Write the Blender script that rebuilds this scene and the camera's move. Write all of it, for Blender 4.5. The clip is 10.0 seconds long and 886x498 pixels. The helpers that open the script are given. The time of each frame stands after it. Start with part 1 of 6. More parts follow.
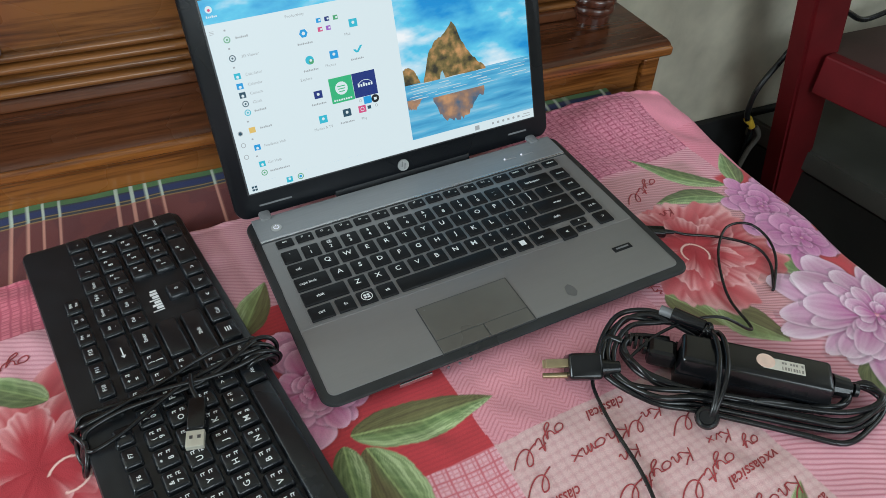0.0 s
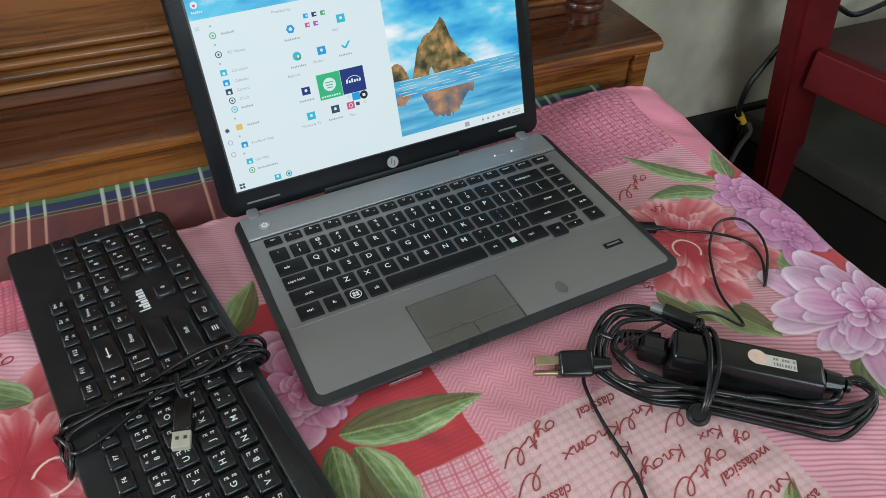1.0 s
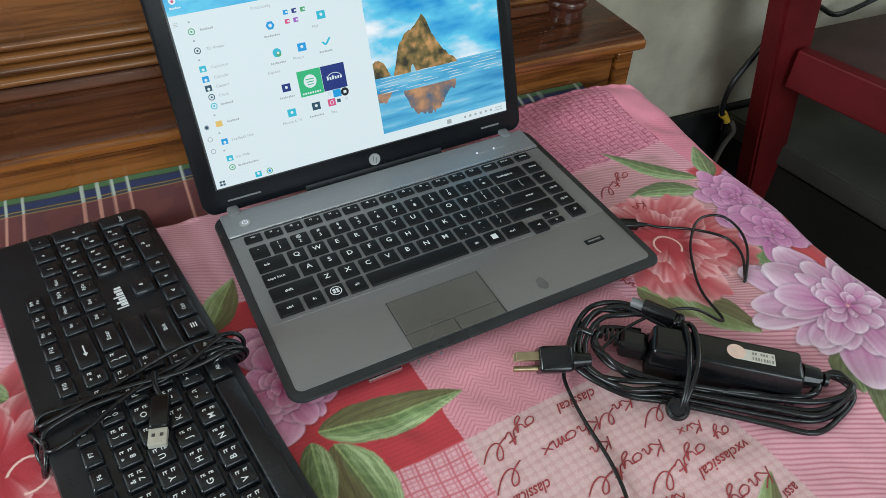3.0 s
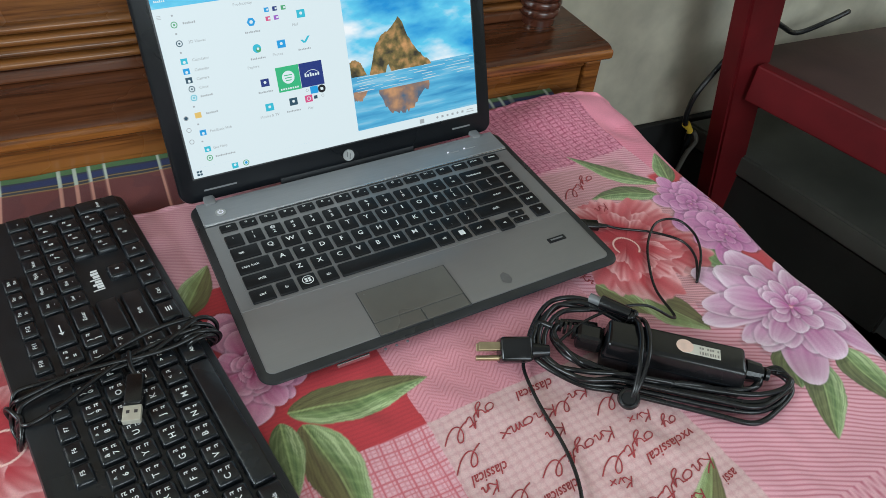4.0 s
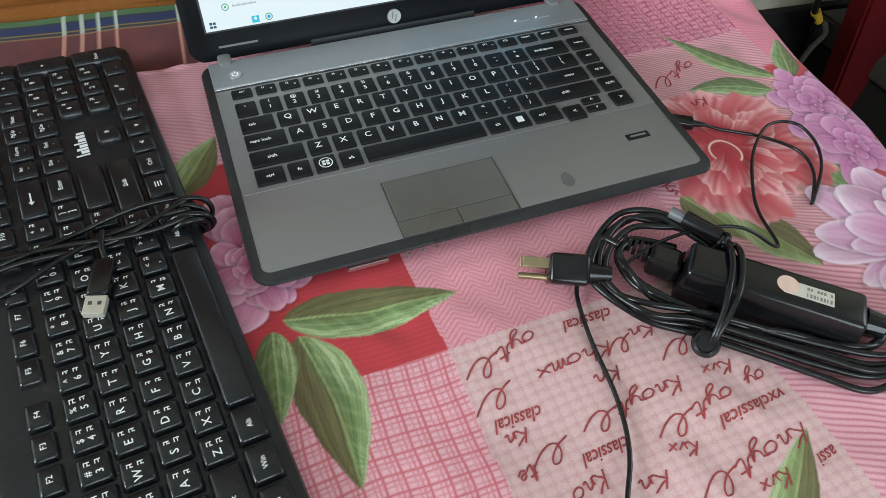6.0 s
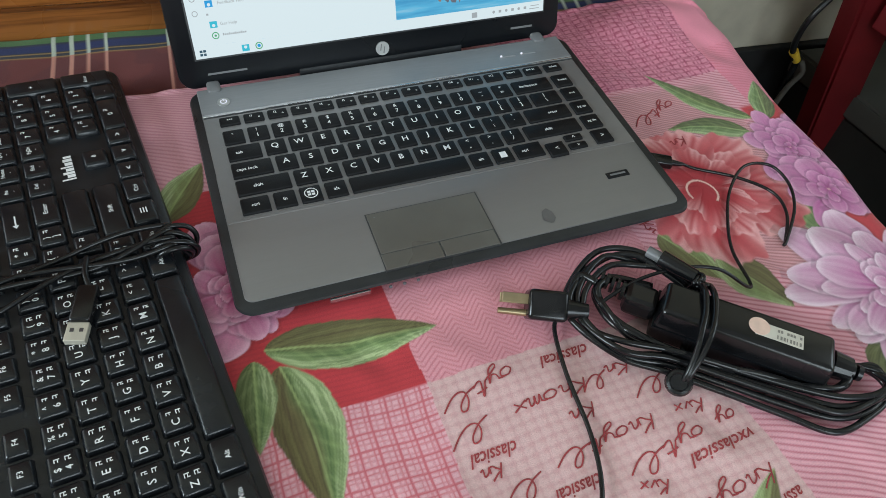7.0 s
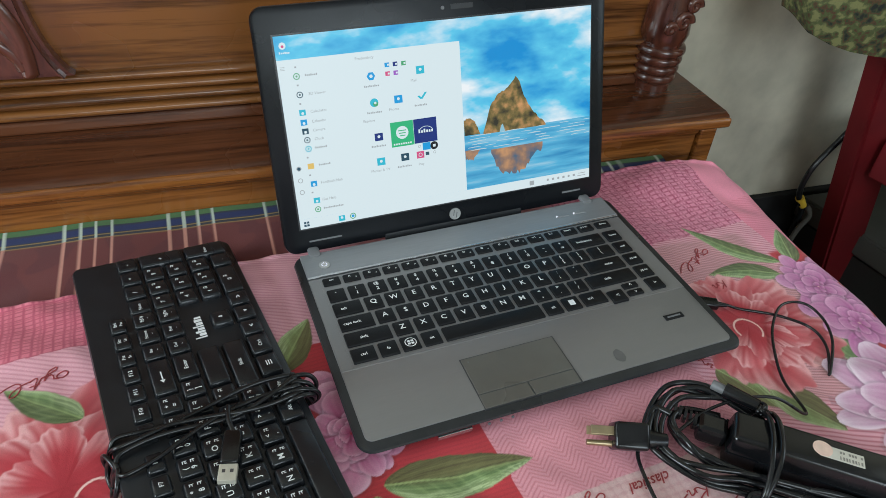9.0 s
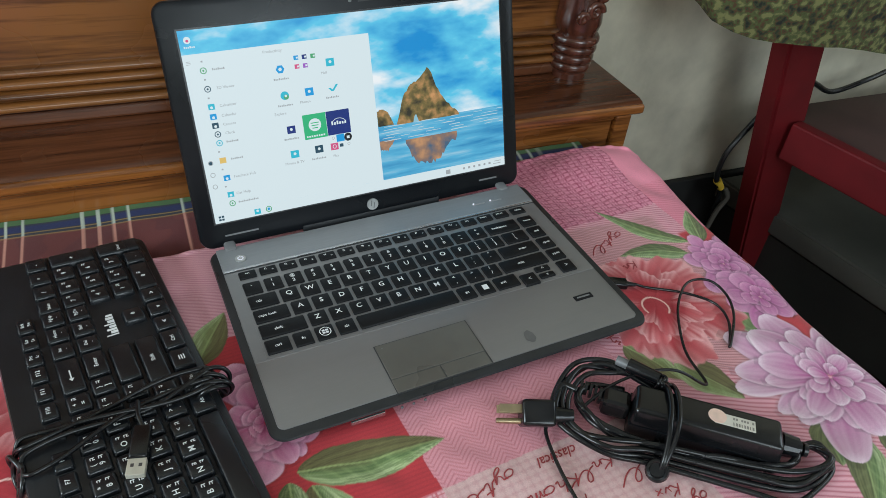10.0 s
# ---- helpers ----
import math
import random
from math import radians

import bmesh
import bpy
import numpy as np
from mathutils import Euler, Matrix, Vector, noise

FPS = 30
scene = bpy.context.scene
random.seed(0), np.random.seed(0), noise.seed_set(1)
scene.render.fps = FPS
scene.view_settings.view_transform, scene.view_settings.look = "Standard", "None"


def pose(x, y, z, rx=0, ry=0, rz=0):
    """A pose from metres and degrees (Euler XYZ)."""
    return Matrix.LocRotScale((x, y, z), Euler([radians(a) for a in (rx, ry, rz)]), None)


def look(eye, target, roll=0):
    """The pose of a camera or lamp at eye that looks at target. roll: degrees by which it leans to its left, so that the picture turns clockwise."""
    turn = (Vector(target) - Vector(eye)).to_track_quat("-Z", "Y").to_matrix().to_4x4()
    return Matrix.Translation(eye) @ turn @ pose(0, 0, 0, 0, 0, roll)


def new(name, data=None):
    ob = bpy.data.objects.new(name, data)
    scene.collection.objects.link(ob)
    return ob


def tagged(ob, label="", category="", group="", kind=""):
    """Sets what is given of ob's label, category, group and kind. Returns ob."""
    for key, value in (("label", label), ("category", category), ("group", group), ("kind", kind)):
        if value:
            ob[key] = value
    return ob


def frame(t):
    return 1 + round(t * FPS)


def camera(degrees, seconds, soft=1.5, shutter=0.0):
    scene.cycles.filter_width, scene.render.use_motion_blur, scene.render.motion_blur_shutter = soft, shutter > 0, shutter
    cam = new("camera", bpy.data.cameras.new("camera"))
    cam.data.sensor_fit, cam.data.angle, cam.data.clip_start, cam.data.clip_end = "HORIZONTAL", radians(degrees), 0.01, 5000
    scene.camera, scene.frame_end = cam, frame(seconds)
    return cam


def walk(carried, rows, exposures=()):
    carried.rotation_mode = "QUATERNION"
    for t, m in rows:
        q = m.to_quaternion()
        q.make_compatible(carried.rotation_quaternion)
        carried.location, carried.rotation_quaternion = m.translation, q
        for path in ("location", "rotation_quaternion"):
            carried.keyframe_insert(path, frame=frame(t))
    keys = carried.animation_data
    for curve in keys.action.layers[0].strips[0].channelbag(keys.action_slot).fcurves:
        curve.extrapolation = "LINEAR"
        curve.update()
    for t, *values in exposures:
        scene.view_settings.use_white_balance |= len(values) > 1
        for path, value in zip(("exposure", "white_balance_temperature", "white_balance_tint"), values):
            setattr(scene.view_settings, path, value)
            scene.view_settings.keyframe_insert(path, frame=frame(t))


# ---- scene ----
cam = camera(62.9, 10.0, 0.8)
PATH = [
    (0, (-0.138, -0.443, 0.451), (0.595, 0.844, -0.892), 2.2),
    (0.5, (-0.133, -0.442, 0.449), (0.61, 0.836, -0.899), 2.3),
    (1, (-0.133, -0.442, 0.447), (0.613, 0.835, -0.9), 2.3),
    (1.5, (-0.139, -0.446, 0.445), (0.609, 0.833, -0.898), 2.3),
    (2, (-0.137, -0.446, 0.448), (0.609, 0.831, -0.899), 2.3),
    (2.5, (-0.13, -0.443, 0.443), (0.63, 0.819, -0.908), 2.8),
    (3.8, (-0.126, -0.467, 0.443), (0.66, 0.814, -0.876), 2.9),
    (4, (-0.138, -0.47, 0.456), (0.704, 0.761, -0.876), 6.5),
    (4.5, (-0.131, -0.466, 0.451), (0.658, 0.751, -0.926), 7.8),
    (5, (-0.09, -0.411, 0.403), (0.554, 0.782, -1.067), 7.0),
    (5.5, (-0.074, -0.407, 0.387), (0.494, 0.737, -1.152), 5.8),
    (5.7, (-0.072, -0.415, 0.379), (0.492, 0.721, -1.167), 5.3),
    (6.8, (-0.07, -0.415, 0.386), (0.547, 0.705, -1.152), 8.0),
    (7, (-0.07, -0.411, 0.393), (0.556, 0.734, -1.123), 8.6),
    (7.5, (-0.06, -0.394, 0.416), (0.602, 0.85, -1.002), 10.1),
    (8, (-0.094, -0.399, 0.433), (0.602, 0.94, -0.879), 9.1),
    (8.5, (-0.135, -0.426, 0.443), (0.568, 0.965, -0.81), 6.9),
    (9, (-0.154, -0.43, 0.443), (0.551, 0.975, -0.794), 5.3),
    (9.5, (-0.139, -0.438, 0.445), (0.624, 0.942, -0.785), 5.4),
    (10, (-0.128, -0.455, 0.45), (0.688, 0.883, -0.792), 6.4),
]
walk(cam, [(t, look(eye, target, roll)) for t, eye, target, roll in PATH], [(0, 0.0), (4.0, 0.05), (5.0, 0.17), (5.5, 0.20), (7.0, 0.02), (7.5, -0.14), (8.2, -0.08), (9.0, 0.0), (10.0, -0.04)])

# ---- light ----
world = bpy.data.worlds.new("world")
scene.world = world
world.use_nodes = True
wn = world.node_tree.nodes
sky = wn.new("ShaderNodeTexSky")
sky.sky_type, sky.sun_disc, sky.sun_elevation, sky.sun_rotation = "NISHITA", False, radians(40), radians(200)
world.node_tree.links.new(sky.outputs[0], wn["Background"].inputs[0])
wn["Background"].inputs[1].default_value = 0.1
scene.view_settings.exposure = 0.0


def area_lamp(name, m, sx, sy, watts, color):
    d = bpy.data.lights.new(name, "AREA")
    d.shape, d.size, d.size_y, d.energy, d.color = "RECTANGLE", sx, sy, watts, color
    ob = new(name, d)
    ob.matrix_world = m
    return ob


# added lamps at assumed windows out of view, balanced side to side for brightness
area_lamp("east_window_light", look((2.22, -0.85, 1.15), (0.1, -0.1, 0.0)), 1.3, 1.1, 13, (0.82, 0.95, 1.0))
area_lamp("south_window_light", look((-0.15, -2.80, 1.05), (0.1, 0.0, 0.1)), 1.7, 1.3, 40, (0.80, 0.94, 1.0))
area_lamp("west_window_light", look((-2.42, -0.45, 0.95), (0.0, 0.0, 0.0)), 1.1, 1.1, 60, (0.79, 0.94, 1.0))


# ---- materials ----
def lin(r, g, b):
    return tuple((c / 12.92 if c <= 0.04045 else ((c + 0.055) / 1.055) ** 2.4) for c in (r / 255, g / 255, b / 255))


def material(name, color, rough=0.5, metal=0.0, vary=0.12, scale=40, bump=0.0, bump_scale=200, coat=0.0, stretch=(1, 1, 1), dirt=0.0, spec=0.5):
    """Principled paint with two scales of variation in colour and roughness, and fine relief."""
    m = bpy.data.materials.new(name)
    m.use_nodes = True
    t = m.node_tree
    n, ln = t.nodes, t.links
    b = n["Principled BSDF"]
    tc = n.new("ShaderNodeTexCoord")
    mp = n.new("ShaderNodeMapping")
    mp.inputs["Scale"].default_value = stretch
    ln.new(tc.outputs["Object"], mp.inputs[0])
    nz = n.new("ShaderNodeTexNoise")
    nz.inputs["Scale"].default_value, nz.inputs["Detail"].default_value = scale, 6
    ln.new(mp.outputs[0], nz.inputs["Vector"])
    big = n.new("ShaderNodeTexNoise")
    big.inputs["Scale"].default_value, big.inputs["Detail"].default_value = scale * 0.17, 3
    ln.new(mp.outputs[0], big.inputs["Vector"])
    add = n.new("ShaderNodeMath")
    add.operation = "ADD"
    ln.new(nz.outputs[0], add.inputs[0])
    ln.new(big.outputs[0], add.inputs[1])
    ramp = n.new("ShaderNodeMapRange")
    ramp.inputs["From Min"].default_value, ramp.inputs["From Max"].default_value = 0.7, 1.3
    ln.new(add.outputs[0], ramp.inputs[0])
    mix = n.new("ShaderNodeMix")
    mix.data_type = "RGBA"
    mix.inputs["A"].default_value = (*[c * (1 - vary) for c in color], 1)
    mix.inputs["B"].default_value = (*[min(1, c * (1 + vary)) for c in color], 1)
    ln.new(ramp.outputs[0], mix.inputs["Factor"])
    ln.new(mix.outputs["Result"], b.inputs["Base Color"])
    rr = n.new("ShaderNodeMapRange")
    rr.inputs["To Min"].default_value, rr.inputs["To Max"].default_value = max(0.03, rough - 0.08 - dirt), min(1, rough + 0.08 + dirt)
    rr.inputs["From Min"].default_value, rr.inputs["From Max"].default_value = 0.3, 0.7
    ln.new(big.outputs[0], rr.inputs[0])
    ln.new(rr.outputs[0], b.inputs["Roughness"])
    b.inputs["Metallic"].default_value = metal
    b.inputs["Coat Weight"].default_value = coat
    b.inputs["Specular IOR Level"].default_value = spec
    b.inputs["Coat Roughness"].default_value = 0.12
    if bump:
        fine = n.new("ShaderNodeTexNoise")
        fine.inputs["Scale"].default_value = bump_scale
        ln.new(mp.outputs[0], fine.inputs["Vector"])
        bp = n.new("ShaderNodeBump")
        bp.inputs["Strength"].default_value, bp.inputs["Distance"].default_value = bump, 0.001
        ln.new(fine.outputs[0], bp.inputs["Height"])
        ln.new(bp.outputs[0], b.inputs["Normal"])
    return m


def wood(name, dark, light, rough, scale, along, coat=0.5):
    """Varnished timber: rings stretched along the grain, and fine pores."""
    m = material(name, light, rough, coat=coat)
    t = m.node_tree
    n, ln = t.nodes, t.links
    b = n["Principled BSDF"]
    tc = n.new("ShaderNodeTexCoord")
    mp = n.new("ShaderNodeMapping")
    mp.inputs["Scale"].default_value = along
    ln.new(tc.outputs["Object"], mp.inputs[0])
    w = n.new("ShaderNodeTexNoise")
    w.inputs["Scale"].default_value, w.inputs["Detail"].default_value, w.inputs["Distortion"].default_value = scale, 5, 0.6
    ln.new(mp.outputs[0], w.inputs["Vector"])
    w2 = n.new("ShaderNodeTexNoise")
    w2.inputs["Scale"].default_value, w2.inputs["Detail"].default_value = scale * 6, 4
    ln.new(mp.outputs[0], w2.inputs["Vector"])
    mx = n.new("ShaderNodeMath")
    mx.operation = "MULTIPLY_ADD"
    mx.inputs[1].default_value = 0.45
    ln.new(w2.outputs[0], mx.inputs[0])
    ln.new(w.outputs[0], mx.inputs[2])
    cr = n.new("ShaderNodeValToRGB")
    cr.color_ramp.elements[0].position, cr.color_ramp.elements[0].color = 0.50, (*dark, 1)
    cr.color_ramp.elements[1].position, cr.color_ramp.elements[1].color = 0.82, (*light, 1)
    e = cr.color_ramp.elements.new(0.66)
    e.color = (*[(a * 0.55 + c * 0.45) for a, c in zip(dark, light)], 1)
    ln.new(mx.outputs[0], cr.inputs[0])
    ln.new(cr.outputs[0], b.inputs["Base Color"])
    return m


def printed(name, rough, weave, strength):
    """Woven cotton that carries its printed colours as an attribute."""
    m = bpy.data.materials.new(name)
    m.use_nodes = True
    n, ln = m.node_tree.nodes, m.node_tree.links
    b = n["Principled BSDF"]
    at = n.new("ShaderNodeAttribute")
    at.attribute_name = "print"
    tc = n.new("ShaderNodeTexCoord")
    nz = n.new("ShaderNodeTexNoise")
    nz.inputs["Scale"].default_value, nz.inputs["Detail"].default_value = 900, 2
    ln.new(tc.outputs["Object"], nz.inputs["Vector"])
    rg = n.new("ShaderNodeMapRange")
    rg.inputs["To Min"].default_value, rg.inputs["To Max"].default_value = 0.82, 1.15
    ln.new(nz.outputs[0], rg.inputs[0])
    mx = n.new("ShaderNodeMix")
    mx.data_type, mx.blend_type = "RGBA", "MULTIPLY"
    mx.inputs["Factor"].default_value = 1
    ln.new(at.outputs["Color"], mx.inputs["A"])
    ln.new(rg.outputs[0], mx.inputs["B"])
    ln.new(mx.outputs["Result"], b.inputs["Base Color"])
    b.inputs["Roughness"].default_value = rough
    b.inputs["Sheen Weight"].default_value = 0.15
    bp = n.new("ShaderNodeBump")
    bp.inputs["Strength"].default_value, bp.inputs["Distance"].default_value = strength, 0.0006
    wv = n.new("ShaderNodeTexNoise")
    wv.inputs["Scale"].default_value = weave
    ln.new(tc.outputs["Object"], wv.inputs["Vector"])
    ln.new(wv.outputs[0], bp.inputs["Height"])
    ln.new(bp.outputs[0], b.inputs["Normal"])
    return m


def glow(name, color, strength):
    m = bpy.data.materials.new(name)
    m.use_nodes = True
    b = m.node_tree.nodes["Principled BSDF"]
    b.inputs["Base Color"].default_value = (0.01, 0.01, 0.01, 1)
    b.inputs["Roughness"].default_value = 0.35
    b.inputs["Specular IOR Level"].default_value = 0.2
    b.inputs["Emission Color"].default_value = (*color, 1)
    b.inputs["Emission Strength"].default_value = strength
    return m


SCREEN = 0.84
M = {
    "aluminium": material("brushed_aluminium", (0.238, 0.229, 0.227), 0.33, 0.45, 0.02, 60, 0.08, 1500, stretch=(1, 12, 1), dirt=-0.05),
    "bar": material("hinge_bar_aluminium", (0.27, 0.275, 0.285), 0.38, 0.35, 0.05, 60, 0.1, 1500, stretch=(1, 12, 1)),
    "smudge": material("greasy_smudge", (0.160, 0.157, 0.158), 0.34, 0.35, 0.10, 150),
    "edge": material("polished_edge", (0.55, 0.55, 0.56), 0.25, 0.9, 0.05),
    "rim": material("dark_rim_plastic", (0.020, 0.021, 0.023), 0.36, 0, 0.2, 80, 0.15, 900, dirt=0.06),
    "bezel": material("bezel_plastic", (0.006, 0.007, 0.009), 0.30, 0, 0.2, 50, 0.03, 2500, spec=0.3),
    "key": material("key_plastic", (0.006, 0.006, 0.007), 0.50, 0, 0.25, 120, 0.2, 1400, dirt=0.05, spec=0.25),
    "tray": material("keyboard_tray", (0.07, 0.07, 0.072), 0.5, 0.4, 0.1),
    "pad": material("touchpad_plastic", (0.120, 0.112, 0.098), 0.34, 0.1, 0.08, 50, 0.1, 2000, dirt=0.08),
    "black": material("black_plastic", (0.006, 0.006, 0.007), 0.26, 0, 0.25, 60, 0.05, 1600, dirt=0.08),
    "kbody": material("keyboard_shell", (0.0125, 0.0138, 0.0165), 0.36, 0, 0.3, 50, 0.2, 1500, dirt=0.1),
    "kkey": material("keyboard_key", (0.0120, 0.0133, 0.0160), 0.26, 0, 0.3, 90, 0.12, 1800, dirt=0.1),
    "cable": material("black_cable", (0.007, 0.007, 0.008), 0.24, 0, 0.2, 60, 0.1, 700),
    "legend": material("white_legend", (0.80, 0.80, 0.80), 0.6, 0, 0.1, 300),
    "silver": material("nickel", (0.46, 0.46, 0.45), 0.36, 0.8, 0.1),
    "plug_metal": material("plug_metal", (0.60, 0.56, 0.47), 0.35, 0.35, 0.12, 200),
    "brass": material("dull_brass", (0.42, 0.33, 0.20), 0.35, 0.9, 0.2, 120),
    "grey": material("grey_plastic", (0.16, 0.16, 0.165), 0.4),
    "label": material("paper_label", (0.62, 0.58, 0.50), 0.6, 0, 0.1, 100),
    "seal": material("seal_sticker", (0.80, 0.56, 0.46), 0.5, 0, 0.12, 150),
    "ink": material("label_ink", (0.06, 0.05, 0.05), 0.6),
    "faded_ink": material("faded_label_ink", (0.24, 0.22, 0.19), 0.6),
    "ledge": wood("dark_varnished_timber", (0.040, 0.012, 0.006), (0.135, 0.044, 0.018), 0.26, 3.0, (1, 14, 14), 0.30),
    "timber": wood("orange_varnished_timber", (0.070, 0.019, 0.005), (0.34, 0.118, 0.026), 0.26, 3.2, (1, 14, 20), 0.35),
    "panel": wood("brown_panel_timber", (0.034, 0.010, 0.004), (0.240, 0.090, 0.024), 0.24, 3.2, (1, 14, 20), 0.40),
    "carved": wood("carved_red_timber", (0.04, 0.012, 0.008), (0.115, 0.034, 0.019), 0.26, 5, (6, 6, 2), 0.6),
    "wall": material("painted_plaster", (0.54, 0.50, 0.395), 0.85, 0, 0.27, 16, 0.35, 120),
    "skirting": material("black_skirting_paint", (0.008, 0.008, 0.008), 0.75, 0, 0.3, 20),
    "red": material("red_enamel_paint", (0.105, 0.005, 0.007), 0.58, 0, 0.30, 14, 0.2, 60, spec=0.22),
    "seat": material("worn_seat_board", (0.050, 0.022, 0.018), 0.55, 0, 0.35, 12, 0.2, 90, dirt=0.1),
    "trunk": material("dark_grey_trunk", (0.020, 0.021, 0.019), 0.55, 0, 0.4, 10, 0.3, 60),
    "dusty": material("dusty_trunk_lid", (0.070, 0.072, 0.063), 0.7, 0, 0.35, 8, 0.3, 60),
    "floor": material("dark_cement_floor", (0.035, 0.033, 0.030), 0.5, 0, 0.3, 6, 0.2, 60),
    "mat": material("green_mat", (0.010, 0.035, 0.018), 0.8, 0, 0.3, 40),
    "ceiling": material("whitewash", (0.6, 0.6, 0.57), 0.9, 0, 0.06, 5),
    "yellow": material("yellow_tape", (0.55, 0.36, 0.03), 0.5),
    "rag": material("frayed_grey_string", (0.06, 0.055, 0.045), 0.9),
    "script": material("red_printed_script", (0.36, 0.05, 0.055), 0.8, 0, 0.25, 120),
    "screen_white": glow("screen_white", (0.78, 0.92, 0.97), SCREEN),
    "screen_text": glow("screen_text", (0.40, 0.45, 0.48), SCREEN),
    "screen_green": glow("screen_green", lin(40, 175, 118), 1.0),
    "screen_navy": glow("screen_navy", lin(10, 40, 118), 1.0),
    "screen_blue": glow("screen_blue", lin(10, 150, 215), 1.0),
    "screen_pink": glow("screen_pink", lin(205, 80, 130), 1.0),
    "screen_dark": glow("screen_dark", lin(30, 70, 90), 1.0),
    "screen_yellow": glow("screen_yellow", lin(235, 200, 110), SCREEN),
    "screen_sky": glow("screen_sky_blue", lin(40, 180, 205), 1.0),
    "screen_leaf": glow("screen_leaf_green", lin(70, 160, 110), 1.0),
    "screen_violet": glow("screen_violet", lin(150, 90, 190), 1.0),
    "screen_ink": glow("screen_ink", lin(14, 16, 22), 1.0),
    "led": glow("led_glow", (0.85, 0.88, 1.0), 1.0),
}
M["sheet"] = printed("printed_cotton_sheet", 0.75, 1400, 0.35)
M["cover"] = printed("plaid_cotton_cover", 0.85, 1200, 0.5)


# ---- building helpers ----
def part(name, bm, mat, parent=None, label="", m=None):
    me = bpy.data.meshes.new(name)
    if isinstance(bm, bmesh.types.BMesh):
        bm.to_mesh(me)
        bm.free()
    else:
        me = bm
    if mat is not None and not me.materials:
        me.materials.append(mat)
    ob = new(name, me)
    if parent is not None:
        ob.parent = parent
    if m is not None:
        ob.matrix_basis = m
    if label:
        ob["label"] = label
    return ob


def thing(name, label, category, m=None, group="", kind=""):
    ob = new(name)
    ob.empty_display_size = 0.02
    if m is not None:
        ob.matrix_basis = m
    return tagged(ob, label, category, group, kind)


def smooth(ob, angle=40):
    for p in ob.data.polygons:
        p.use_smooth = True
    ob.data.set_sharp_from_angle(angle=radians(angle))
    return ob


def box(x0, x1, y0, y1, z0, z1, bevel=0.0, seg=2, taper=0.0, bm=None):
    """A box with rounded edges; taper draws in its top."""
    b = bmesh.new()
    bmesh.ops.create_cube(b, size=1)
    for v in b.verts:
        kx = 1 - 2 * taper / (x1 - x0) if v.co.z > 0 else 1
        ky = 1 - 2 * taper / (y1 - y0) if v.co.z > 0 else 1
        v.co = ((x0 + x1) / 2 + v.co.x * (x1 - x0) * kx, (y0 + y1) / 2 + v.co.y * (y1 - y0) * ky, (z0 + z1) / 2 + v.co.z * (z1 - z0))
    if bevel:
        bmesh.ops.bevel(b, geom=list(b.edges), offset=bevel, segments=seg, profile=0.5, affect="EDGES", clamp_overlap=True)
    if bm is None:
        return b
    me = bpy.data.meshes.new("tmp")
    b.to_mesh(me)
    b.free()
    bm.from_mesh(me)
    bpy.data.meshes.remove(me)
    return bm


def slab(w, d, r, z0, z1, edge=0.002, seg=8, x=0.0, y=0.0):
    """A slab with rounded corners in plan and eased rims, its middle at x, y."""
    ring = []
    for cx, cy, a0 in ((1, 1, 0), (-1, 1, 90), (-1, -1, 180), (1, -1, 270)):
        for k in range(seg + 1):
            a = radians(a0 + 90 * k / seg)
            ring.append((x + cx * (w / 2 - r) + r * math.cos(a), y + cy * (d / 2 - r) + r * math.sin(a), math.cos(a), math.sin(a)))
    b = bmesh.new()
    rows = []
    for inset, z in ((edge, z0), (0, z0 + edge), (0, z1 - edge), (edge * 0.3, z1 - edge * 0.3), (edge, z1)):
        rows.append([b.verts.new((px - inset * nx, py - inset * ny, z)) for px, py, nx, ny in ring])
    n = len(ring)
    for r0, r1 in zip(rows, rows[1:]):
        for i in range(n):
            b.faces.new((r0[i], r0[(i + 1) % n], r1[(i + 1) % n], r1[i]))
    b.faces.new(rows[-1])
    b.faces.new(rows[0][::-1])
    return b


def cyl(r0, r1, h, seg=20, m=None, bm=None):
    b = bm if bm is not None else bmesh.new()
    made = bmesh.ops.create_cone(b, cap_ends=True, segments=seg, radius1=r0, radius2=r1, depth=h)
    bmesh.ops.translate(b, verts=made["verts"], vec=(0, 0, h / 2))
    if m is not None:
        bmesh.ops.transform(b, matrix=m, verts=made["verts"])
    return b


def lathe(profile, seg=28):
    """A turned form from (radius, height) pairs."""
    b = bmesh.new()
    rows = [[b.verts.new((r * math.cos(2 * math.pi * k / seg), r * math.sin(2 * math.pi * k / seg), z)) for k in range(seg)] for r, z in profile]
    for r0, r1 in zip(rows, rows[1:]):
        for k in range(seg):
            b.faces.new((r0[k], r0[(k + 1) % seg], r1[(k + 1) % seg], r1[k]))
    b.faces.new(rows[-1])
    b.faces.new(rows[0][::-1])
    return b


def extrude_profile(profile, x0, x1):
    """A moulding along x from a closed outline of (y, z)."""
    b = bmesh.new()
    a = [b.verts.new((x0, y, z)) for y, z in profile]
    c = [b.verts.new((x1, y, z)) for y, z in profile]
    n = len(profile)
    for i in range(n):
        b.faces.new((a[i], a[(i + 1) % n], c[(i + 1) % n], c[i]))
    b.faces.new(a[::-1])
    b.faces.new(c)
    bmesh.ops.recalc_face_normals(b, faces=list(b.faces))
    return b


